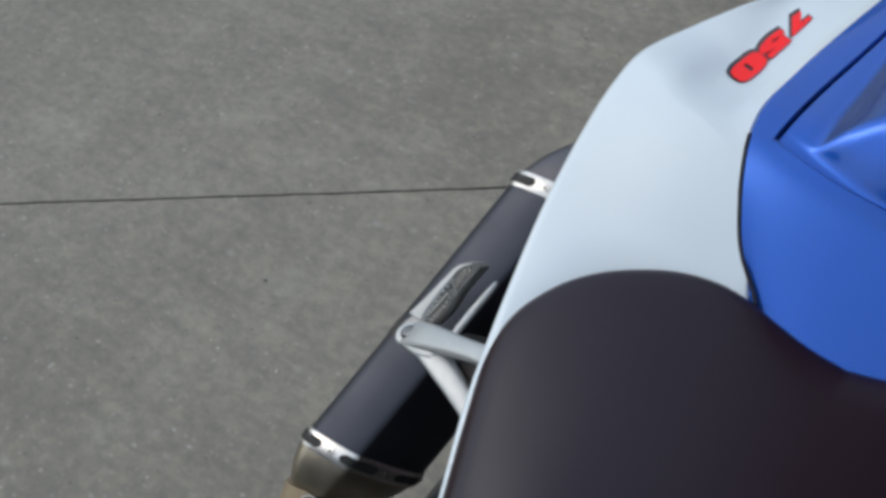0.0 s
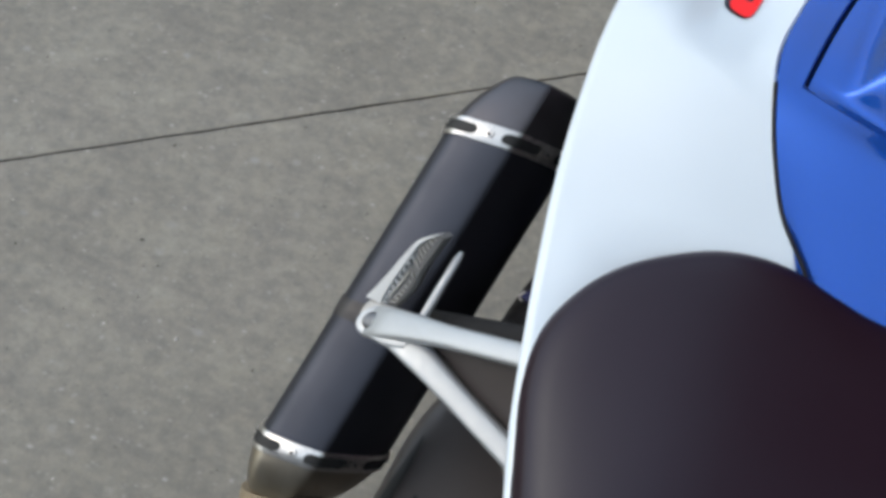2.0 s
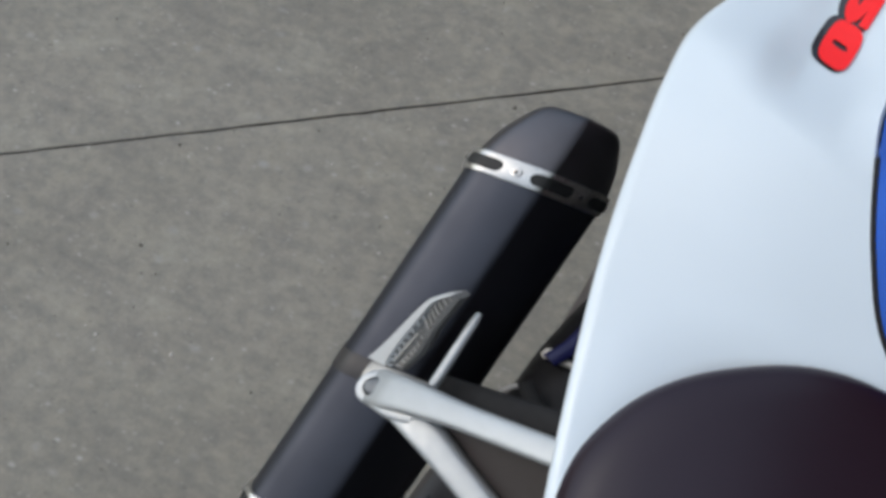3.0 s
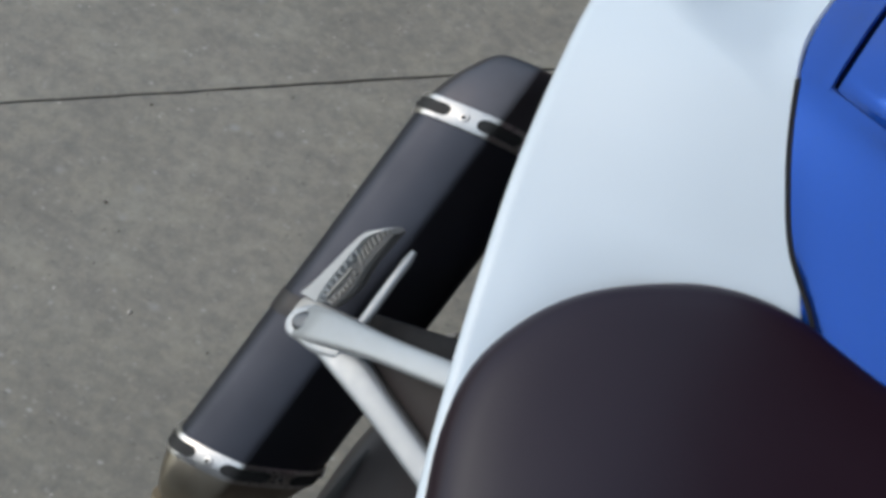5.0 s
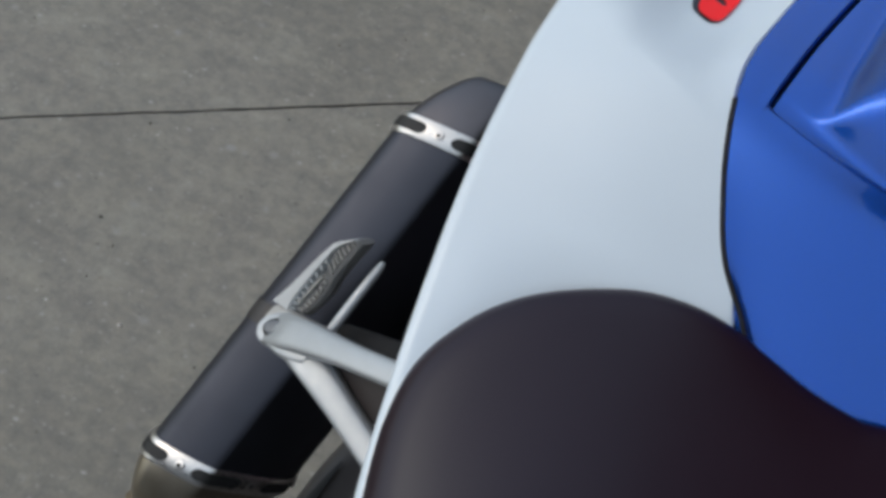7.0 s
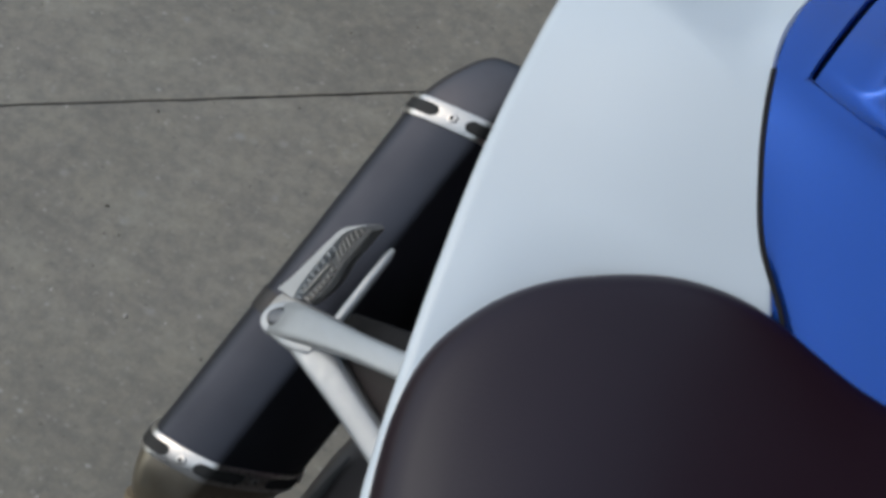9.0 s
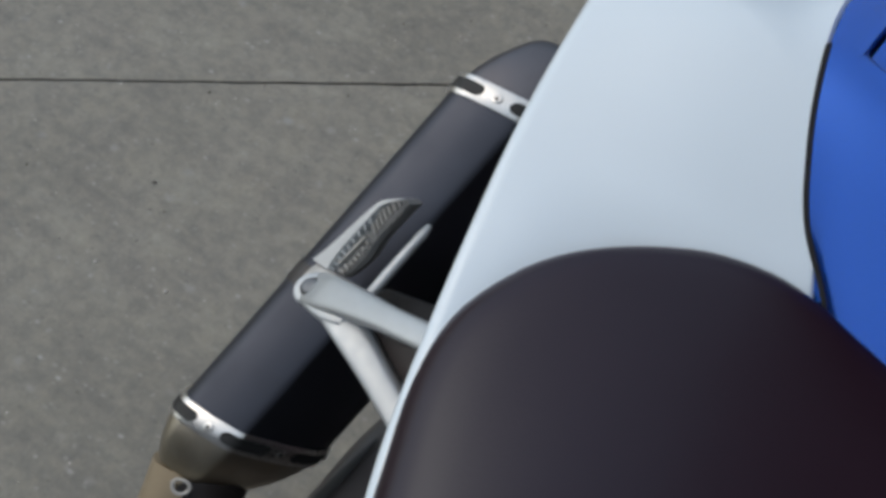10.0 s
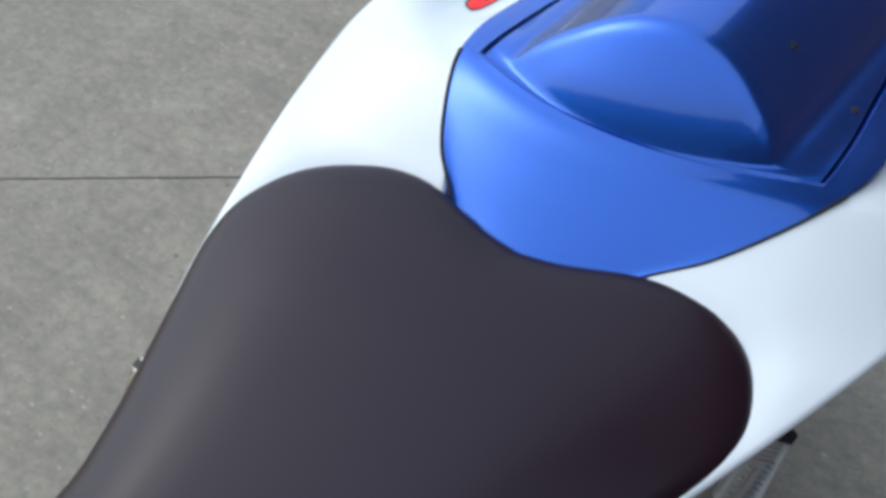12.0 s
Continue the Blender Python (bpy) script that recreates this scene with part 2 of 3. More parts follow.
def part(name, bm, mat, parent=None, label="", frame_of=LEANT, soft=True, sharp=40):
    """Links a bmesh as one mesh object under a thing or a part."""
    bm.transform(frame_of)
    bmesh.ops.recalc_face_normals(bm, faces=bm.faces)
    for f in bm.faces:
        f.smooth = soft
    for e in bm.edges:
        if len(e.link_faces) == 2 and e.calc_face_angle(0) > radians(sharp):
            e.smooth = False
    me = bpy.data.meshes.new(name)
    bm.to_mesh(me)
    bm.free()
    me.materials.append(mat)
    ob = new(name, me)
    ob.parent = parent
    if label:
        tagged(ob, label)
    return ob


def grid(rows, close=False, cap=False):
    """A skin over rows of points of equal count."""
    bm = bmesh.new()
    v = [[bm.verts.new(p) for p in row] for row in rows]
    n = len(rows[0])
    for a, b in zip(v, v[1:]):
        for i in range(n if close else n - 1):
            bm.faces.new((a[i], a[(i + 1) % n], b[(i + 1) % n], b[i]))
    if cap:
        bm.faces.new(v[0])
        bm.faces.new(v[-1])
    return bm


def thick(bm, depth):
    """Gives a skin a thickness on its under side."""
    bmesh.ops.recalc_face_normals(bm, faces=bm.faces)
    if sum(f.normal.z * f.calc_area() for f in bm.faces) < 0:
        bmesh.ops.reverse_faces(bm, faces=bm.faces)
    bmesh.ops.solidify(bm, geom=bm.faces[:], thickness=depth)
    return bm


def tube(points, radii, sides=16, cap=True, squash=1.0):
    """A round bar along a smooth line of points."""
    pts = [Vector(p) for p in points]
    rows, up = [], Vector((0, 0, 1))
    for i, p in enumerate(pts):
        d = (pts[min(i + 1, len(pts) - 1)] - pts[max(i - 1, 0)]).normalized()
        s = d.cross(up).normalized() if abs(d.dot(up)) < 0.98 else Vector((1, 0, 0))
        u = s.cross(d)
        r = radii[i] if isinstance(radii, (list, tuple)) else radii
        rows.append([p + (s * math.cos(a) + u * math.sin(a) * squash) * r for a in (2 * math.pi * k / sides for k in range(sides))])
    return grid(rows, True, cap)


def spline(points, steps=6):
    """More points on a smooth line through the given ones."""
    p = [Vector(points[0])] + [Vector(q) for q in points] + [Vector(points[-1])]
    out = []
    for i in range(1, len(p) - 2):
        for k in range(steps):
            t = k / steps
            a, b, c, d = p[i - 1 : i + 3]
            out.append(0.5 * (2 * b + (c - a) * t + (2 * a - 5 * b + 4 * c - d) * t * t + (3 * b - a - 3 * c + d) * t**3))
    return out + [p[-2]]


def disc(at, normal, radius, height, sides=20, bevel=0.25):
    """A bolt head or boss: a short round with a softened rim."""
    at, n = Vector(at), Vector(normal).normalized()
    e = radius * bevel
    return tube([at, at + n * (height - e), at + n * (height - e * 0.3), at + n * height], [radius, radius, radius - e * 0.35, radius - e], sides)


# ---- ground ----
def make_ground():
    """One concrete sheet to the horizon with a sawn joint across it."""
    a, way = Vector((-1.25, 0.1415, 0)), Vector((1.0, 0.6217, 0)).normalized()
    side = Vector((-way.y, way.x, 0))
    far = 3000.0
    rng = random.Random(21)
    steps = [-far, -6] + [-1.2 + 0.03 * k for k in range(115)] + [6, far]
    drift = [0.0, 0.0] + [rng.uniform(-0.0007, 0.0007) for _ in range(115)] + [0.0, 0.0]
    chip = [[0.0, 0.0] + [max(0.0, rng.gauss(-0.0004, 0.0009)) for _ in range(115)] + [0.0, 0.0] for _ in range(2)]
    rows = []
    for off, z in ((-far, 0), (-6, 0), (-0.0024, 0), (-0.0016, -0.0015), (-0.0013, -0.008), (0.0013, -0.008), (0.0016, -0.0015), (0.0024, 0), (6, 0), (far, 0)):
        near = abs(off) < 1
        rows.append([a + way * s + side * (off + (drift[k] + math.copysign(chip[off > 0][k], off) if near else 0)) + Vector((0, 0, z)) for k, s in enumerate(steps)])
    ob = part("ground", grid(rows), CONCRETE, frame_of=Matrix.Identity(4), soft=False)
    ob.data.materials.append(JOINT)
    for p in ob.data.polygons:
        if p.center.z < -0.001:
            p.material_index = 1
    tagged(ob, "weathered grey concrete slab ground with a thin dark joint", "ground", kind="structure")


make_ground()


def make_unseen_wall(name, place, turn, length, height, mat=None):
    """A plain wall outside the view, added to shape reflections and block skylight."""
    bm = bmesh.new()
    bmesh.ops.create_cube(bm, size=1)
    bm.transform(Matrix.Translation((*place, height / 2)) @ Matrix.Rotation(radians(turn), 4, "Z") @ Matrix.Diagonal((0.25, length, height, 1)))
    bmesh.ops.bevel(bm, geom=bm.edges[:], offset=0.01, segments=2, affect="EDGES")
    tagged(part(name, bm, mat or DARK_WALL, frame_of=Matrix.Identity(4), soft=False), "unseen plain grey wall added for reflections" if mat else "unseen plain dark brown wall added to darken reflections", "wall", kind="structure")


# None is in view: they only shape reflections and skylight on the motorcycle.
make_unseen_wall("unseen_wall_east", (1.3, 3.1), 0, 6.8, 4.8)
make_unseen_wall("unseen_wall_low", (1.75, -1.7), 0, 2.7, 1.5)
make_unseen_wall("unseen_wall_south", (0.9, -3.1), 82, 7.0, 2.6, GREY_WALL)


def make_grit(name, mat, label, spots, count, seed):
    """Loose grains lying on the concrete."""
    rng = random.Random(seed)
    bm = bmesh.new()
    spots = list(spots) + [(rng.uniform(-1.6, 0.1), rng.uniform(-0.5, 1.6), rng.uniform(0.0009, 0.0022)) for _ in range(count)]
    for x, y, r in spots:
        made = bmesh.ops.create_icosphere(bm, subdivisions=1, radius=r)["verts"]
        for v in made:
            v.co = Vector((v.co.x * rng.uniform(0.8, 1.5), v.co.y * rng.uniform(0.8, 1.5), v.co.z * 0.5)) + Vector((x, y, r * 0.3))
    tagged(part(name, bm, mat, frame_of=Matrix.Identity(4), soft=False), label, "grit", kind="stuff")


make_grit("pale_grit", GRIT, "pale grains of grit scattered on the concrete", [(-0.587, 0.116, 0.0035), (-0.697, 0.101, 0.0025), (-0.374, 0.489, 0.0025)], 160, 3)
make_grit("dark_grit", GRIT_DARK, "dark specks of grit scattered on the concrete", [(-0.718, 0.244, 0.003), (-0.762, 0.419, 0.0028), (-0.32, 0.69, 0.003)], 160, 5)


# ---- motorcycle ----
bike = tagged(new("motorcycle"), "blue and white sports motorcycle with black seat, leaning on concrete", "motorcycle")

# half widths and heights of the tail along y
blue_w = curve((-0.03, 0.034), (0.0, 0.0525), (0.02, 0.0705), (0.045, 0.0858), (0.08, 0.101), (0.105, 0.106), (0.147, 0.105), (0.21, 0.099), (0.3, 0.086), (0.42, 0.06), (0.5, 0.035))
blue_z = curve((-0.03, 0.815), (0.0, 0.828), (0.045, 0.8515), (0.08, 0.867), (0.105, 0.8695), (0.147, 0.869), (0.21, 0.871), (0.3, 0.876), (0.5, 0.89))
bow = curve((-0.03, 0.006), (0.0, 0.012), (0.04, 0.02), (0.09, 0.034), (0.15, 0.034), (0.5, 0.0))
crown = curve((-0.03, -0.008), (0.0, -0.006), (0.03, -0.003), (0.09, 0.002), (0.2, 0.006), (0.5, 0.012))
seam_w = curve((0.06, 0.088), (0.09, 0.09), (0.13, 0.089), (0.19, 0.083), (0.3, 0.07), (0.5, 0.02))
side_w = curve((-0.42, 0.055), (-0.27, 0.082), (-0.18, 0.11), (-0.113, 0.134), (-0.07, 0.1464), (-0.03, 0.157), (0.02, 0.169), (0.07, 0.178), (0.11, 0.1832), (0.15, 0.1842), (0.19, 0.173), (0.24, 0.151), (0.3, 0.126), (0.4, 0.092), (0.5, 0.05))
side_z = curve((-0.42, 0.745), (-0.3, 0.76), (-0.18, 0.78), (-0.07, 0.804), (0.0, 0.821), (0.03, 0.828), (0.06, 0.8355), (0.1, 0.8445), (0.13, 0.8465), (0.16, 0.844), (0.2, 0.8425), (0.25, 0.8465), (0.35, 0.86), (0.5, 0.885))
seat_z = curve((-0.42, 0.747), (-0.3, 0.762), (-0.18, 0.782), (-0.07, 0.8005), (0.02, 0.8245), (0.1, 0.835))
CREASE = 0.09
LEFT_WIDE = 1.068


def blue_point(s, ye, lift=0.0):
    """A point of the blue tail top: s from -1 to 1 across, ye where its row meets the white."""
    w = blue_w(ye)
    x = s * w * (LEFT_WIDE if s > 0 else 1)
    y = ye - bow(ye) * (1 - s * s)
    return Vector((x, y, blue_z(ye) + crown(ye) * (1 - abs(s) ** 9) + lift))


def make_front_panel():
    rows = [[blue_point(s / 16, -0.025 + (CREASE + 0.025) * k / 18) for s in range(-16, 17)] for k in range(19)]
    edge = seam_w(CREASE) / blue_w(CREASE) - 0.01
    for back, down in ((0.0008, -0.0004), (0.0017, -0.0003), (0.0026, 0.0005), (0.0033, 0.0018), (0.0036, 0.012)):
        rows.append([p + (Vector((0, back, -down)) if abs(n - 16) / 16 < edge else Vector((0, back, 0.0))) for n, p in enumerate(rows[18])])
    ob = part("front_panel", thick(grid(rows), 0.003), BLUE, bike, "glossy metallic blue panel between seat and cowl")
    return ob


def make_side_strip(sign):
    rows = []
    for k in range(29):
        ye = CREASE + (0.49 - CREASE) * k / 28
        w, sw = blue_w(ye), min(seam_w(ye), blue_w(ye) - 0.006)
        row = [blue_point(sign * (sw + (w - sw) * q / 5) / w, ye) for q in range(6)]
        row = [row[0] + Vector((-sign * 0.001, 0, -0.012)), row[0] + Vector((sign * 0.0006, 0, -0.0012))] + [row[0] + Vector((sign * 0.0018, 0, 0))] + row[1:]
        rows.append(row)
    part("blue_strip", thick(grid(rows), 0.003), BLUE, bike, "glossy blue edging strip beside the cowl")


def make_cowl():
    """The seat cowl: a hump behind the crease."""
    rows = []
    for k in range(121):
        ye = CREASE + 0.0043 + (0.485 - CREASE) * (k / 120) ** 1.7
        sw = (min(seam_w(ye), blue_w(ye) - 0.006) - 0.0012) / blue_w(ye)
        row = []
        for q in range(-64, 65):
            s = sw * q / 64
            p = blue_point(s, ye)
            ax = abs(p.x)
            back = ye - CREASE - 0.004
            fall = 1 - 0.5 * smooth(0.24, 0.48, ye)
            low = 1 - (ax / 0.071) ** 2
            arch = 0.057 * (0.5 * (low + math.sqrt(low**2 + 0.004))) ** 0.8 * fall
            from_foot = back + 0.0008 - 0.008 * (ax / 0.07) ** 2
            slope = 0.64 * (from_foot + math.sqrt(from_foot**2 + 0.0012**2))
            blend = 0.009 * min(1.0, arch / 0.02)
            mixed = min(max(0.5 + 0.5 * (slope - arch) / max(blend, 1e-5), 0), 1)
            hump = slope * (1 - mixed) + arch * mixed - blend * mixed * (1 - mixed)
            lip = 0.0035 * smooth(0.048, 0.073, ax) * smooth(0.094, 0.077, ax) * math.sin(min(max((back - 0.004) / 0.03, 0), 1) * math.pi / 2)
            p.z += hump + lip - 0.0022
            row.append(p)
        edge = [row[0] + Vector((0.0002, 0, -0.01))] + row + [row[-1] + Vector((-0.0002, 0, -0.01))]
        rows.append(edge)
    front = [p + Vector((0, -0.0005, -0.01)) for p in rows[0]]
    skin = [p.copy() for row in rows for p in row]
    cowl = part("seat_cowl", thick(grid([front] + rows), 0.003), BLUE, bike, "humped glossy metallic blue seat cowl")
    for x, y, lean in ((0.043, 0.142, (0.43, -0.2, 0.87)), (0.084, 0.153, (0.2, -0.15, 0.95))):
        at = min(skin, key=lambda p: (p.x - x) ** 2 + (p.y - y) ** 2)
        part("cowl_screw", disc(at - Vector(lean).normalized() * 0.001, lean, 0.0028, 0.0014, 12), SLOT, cowl, "small dark recessed screw")


make_front_panel()
make_side_strip(1)
make_side_strip(-1)
make_cowl()


def bend(d, soft):
    """A ramp that starts at nought, with a rounded foot."""
    return 0.5 * (d + math.sqrt(d * d + soft * soft))


def white_top(x, y):
    """Height of the white side panel's upper face, x from the middle line."""
    inner, w = (blue_w(y), side_w(y)) if y > 0 else (0.055, side_w(y))
    zi, zo = (blue_z(y) if y > 0 else side_z(y) + blue_z(0) - side_z(0)), side_z(y)
    t = min(max((x - inner) / max(w - inner, 0.01), 0), 1)
    low, high = 0.074 + (x - 0.11) * 0.47, 0.0745 + (x - 0.11) * (0.66 + 9 * max(x - 0.148, 0))
    behind = smooth(-0.01, 0.075, y - high)
    t = t + (1 - (1 - t) ** 2 - t) * behind
    z = zi + (zo - zi) * t + 0.004 * math.sin(math.pi * t) * (1 - behind)
    if y < 0.02:
        z -= 0.012 * smooth(0.001, -0.016, y) * smooth(0.9, 0.4, t) + 0.006 * smooth(-0.02, -0.06, y) * smooth(1.0, 0.7, t)
    # two creases run out from the seam: a soft one, then a crisp one behind which the flank falls away
    shoulder = (0.5 + 0.5 * min(t / 0.2, 1)) * (1 - 0.7 * smooth(0.55, 1.0, t))
    lift = 0.13 * bend(y - low, 0.003) - (0.29 - 0.2 * smooth(0.135, 0.165, x)) * bend(y - high, 0.0014) + 0.2 * bend(y - high - 0.045, 0.02)
    return z + lift * shoulder


def make_side_panel(sign):
    rows = []
    for y in [-0.4 + 0.01 * k for k in range(44)] + [0.04 + 0.00125 * k for k in range(96)] + [0.16 + 0.005 * k for k in range(69)]:
        inner, w = blue_w(y) * (LEFT_WIDE if sign > 0 else 1) - 0.001 if y > 0 else 0.055, side_w(y)
        row = [Vector((inner, y, white_top(inner, y) - 0.014)), Vector((inner + 0.0003, y, white_top(inner, y) - 0.002))]
        for q in range(49):
            x = inner + 0.002 + (w - 0.0025 - inner - 0.002) * q / 48
            row.append(Vector((x, y, white_top(x, y))))
        z = white_top(w, y)
        for dx, dz in ((-0.0008, -0.001), (0.0, -0.003), (-0.0008, -0.009), (-0.005, -0.03), (-0.012, -0.055), (-0.022, -0.08), (-0.036, -0.098)):
            row.append(Vector((w + dx, y, z + dz)))
        rows.append([Vector((sign * p.x, p.y, p.z)) for p in row])
    return part("side_panel", thick(grid(rows), 0.0025), WHITE, bike, "smooth pearl white tail side panel")


panel_right = make_side_panel(-1)
make_side_panel(1)


def unit_glyph(char, grow, gap=1.0):
    """A bold numeral that fills the unit square: the nought a squared ring round a slit, the others from the built-in font."""
    bm = bmesh.new()
    if char == "0":
        rows = []
        for k in range(5):
            row = []
            for a in (2 * math.pi * j / 40 for j in range(40)):
                c, d = math.cos(a), math.sin(a)
                r = (abs(c) ** 3.4 + abs(d) ** 3.4) ** (-1 / 3.4)
                slit = Vector((0.115 * c * r, 0.46 * d * r, 0)) * gap
                row.append(Vector((0.5, 0.5, 0)) + slit.lerp(Vector((c * r, d * r, 0)), k / 4) * 0.5)
            rows.append(row)
        bm.free()
        return grid(rows, True)
    text = bpy.data.curves.new("digit", "FONT")
    text.body, text.size, text.offset, text.resolution_u = char, 1.0, grow, 5
    holder = new("digit", text)
    me = bpy.data.meshes.new_from_object(holder.evaluated_get(bpy.context.evaluated_depsgraph_get()))
    bpy.data.objects.remove(holder)
    bm.from_mesh(me)
    bmesh.ops.triangulate(bm, faces=bm.faces[:])
    bmesh.ops.subdivide_edges(bm, edges=bm.edges[:], cuts=2, use_grid_fill=True)
    lo, hi = [Vector((f(v.co.x for v in bm.verts), f(v.co.y for v in bm.verts), 0)) for f in (min, max)]
    for v in bm.verts:
        v.co = Vector(((v.co.x - lo.x) / (hi.x - lo.x), (v.co.y - lo.y) / (hi.y - lo.y), 0))
    return bm


def make_digits():
    """Red numerals with a black edge on the right side panel, read from the motorcycle's right."""
    at, along, up = Vector((0.1312, 0.235, 0)), Vector((0.068, -1, 0)).normalized(), Vector((-1, -1.05, 0)).normalized()
    for n, (char, cursor, wide, tall) in enumerate((("7", 0.0, 0.0255, 0.0145), ("5", 0.026, 0.029, 0.0172), ("0", 0.055, 0.0335, 0.0188))):
        for name, mat, edge, shift, lift in (("digit_edge", BLACK, 0.0017, 0.0024, 0.0005 + n * 0.0001), ("digit", RED, 0.0, 0.0, 0.0012 + n * 0.0002)):
            bm = unit_glyph(char, 0.085) if mat is RED else unit_glyph(char, 0.1, 0.05)
            for v in bm.verts:
                p = at + along * (cursor - edge + v.co.x * (wide + 2 * edge)) + up * (v.co.y * (tall + 2 * edge) - edge - shift)
                v.co = Vector((-p.x, p.y, white_top(p.x, p.y) + lift))
            part(name, bm, mat, panel_right, "red numeral" if mat is RED else "black numeral edge")


make_digits()


def make_seam(sign):
    """The dark rubber seam where blue meets white."""
    ys = [-0.016 + 0.1 * k / 40 for k in range(41)]
    part("edge_seal", tube([(sign * (blue_w(y) * (LEFT_WIDE if sign > 0 else 1) + 0.0005), y, blue_z(y) + 0.0003) for y in ys], [0.001 - 0.0002 * smooth(0.03, -0.016, y) for y in ys], 8), RUBBER, bike, "thin black rubber seal between blue and white panels")


make_seam(1)
make_seam(-1)


def make_seat():
    """The padded seat: two rear lobes round a notch, narrowing to the front."""
    half = [(0, -0.0145), (0.02, -0.0105), (0.04, -0.003), (0.056, 0.003), (0.075, 0.006), (0.095, 0.003), (0.114, -0.0075), (0.128, -0.022), (0.139, -0.043), (0.144, -0.066), (0.14, -0.094), (0.128, -0.13), (0.112, -0.175), (0.097, -0.22), (0.087, -0.265), (0.096, -0.31), (0.119, -0.36), (0.123, -0.405), (0.05, -0.42), (0, -0.425)]
    right = [Vector((x, y, 0)) for x, y in half]
    loop = spline(right, 4)
    outline = loop + [Vector((-p.x, p.y, 0)) for p in reversed(loop[1:-1])]
    rows = []
    for r, drop in ((0.97, -0.03), (0.995, -0.018), (1.0, -0.008), (0.993, -0.002), (0.978, 0.0025), (0.955, 0.006), (0.91, 0.0095), (0.83, 0.012), (0.7, 0.0135), (0.55, 0.014), (0.38, 0.014), (0.2, 0.014), (0.08, 0.014)):
        row = []
        for p in outline:
            mid = Vector((0, min(max(p.y, -0.36), -0.07) * 0.9 - 0.02, 0))
            side = smooth(0.09, -0.1, p.x)
            edge = p + Vector((0.003 * smooth(0.04, 0.1, -p.x), -0.005 * side * smooth(-0.04, 0.0, p.y), 0))
            q = mid + (edge - mid) * r
            crowned = 0.0125 * (1 - (q.x / 0.145) ** 2) * smooth(0.01, -0.11, q.y) * smooth(0.98, 0.6, r)
            row.append(Vector((q.x - 0.001, q.y, seat_z(q.y) + drop + crowned + 0.001 + 0.007 * smooth(0.09, -0.1, q.x))))
        rows.append(row)
    bm = grid(rows, True)
    bm.verts.ensure_lookup_table()
    n, first = len(outline), (len(rows) - 1) * len(outline)
    for i in range(len(loop) - 1):
        ring_of = []
        for k in (i, i + 1, (n - i - 1) % n, (n - i) % n):
            if bm.verts[first + k] not in ring_of:
                ring_of.append(bm.verts[first + k])
        bm.faces.new(ring_of)
    part("seat", bm, VINYL, bike, "black vinyl padded seat with two rear lobes", sharp=80)


make_seat()

# ---- muffler ----
FRONT, REAR = Vector((-0.226, -0.0425, 0.409)), Vector((-0.2125, 0.217, 0.563))
AXIS = (REAR - FRONT).normalized()
OUT = (Vector((1, 0, 0)) - AXIS * AXIS.x).normalized()
TOP = OUT.cross(AXIS)
SECTION = spline([(-0.05, -0.016, 0), (-0.0505, 0.008, 0), (-0.0475, 0.029, 0), (-0.04, 0.043, 0), (-0.026, 0.0485, 0), (-0.014, 0.0505, 0), (-0.003, 0.0508, 0), (0.0025, 0.0496, 0), (0.006, 0.046, 0), (0.0215, 0.026, 0), (0.0345, 0.004, 0), (0.0395, -0.014, 0), (0.038, -0.032, 0), (0.028, -0.047, 0), (0.0, -0.053, 0), (-0.034, -0.045, 0), (-0.052, -0.016, 0)], 4)[:-1]


def ring(along, scale=1.0, push=0.0, slide=(0, 0)):
    """The muffler's section, so many metres behind its front band."""
    at = FRONT + AXIS * along + OUT * slide[0] + TOP * slide[1]
    out = []
    for p in SECTION:
        grow = 1 + push / max(p.length, 0.02)
        out.append(at + OUT * p.x * scale * grow + TOP * p.y * scale * grow)
    return out


LONG = (REAR - FRONT).length
muffler = part("muffler", grid([ring(0.0), ring(LONG)], True, True), SHELL, bike, "dark gunmetal exhaust muffler with steel end bands")
part("end_cap", grid([ring(LONG + d, k, 0, (-0.002 * (1 - k), 0.004 * (1 - k))) for d, k in ((0.0, 1.0), (0.007, 0.985), (0.018, 0.94), (0.03, 0.87), (0.039, 0.79), (0.047, 0.71), (0.0525, 0.64), (0.056, 0.57), (0.0575, 0.5), (0.053, 0.45), (0.02, 0.44))], True, True), CAP, muffler, "dark grey tapered end cap")
part("front_cone", grid([ring(-d, k, 0, (-0.016 * (1 - k), 0)) for d, k in ((0.0, 1.0), (0.009, 0.985), (0.019, 0.935), (0.029, 0.86), (0.038, 0.77), (0.045, 0.68), (0.049, 0.6))], True, True), HEAT, muffler, "heat-tinted golden steel cone")


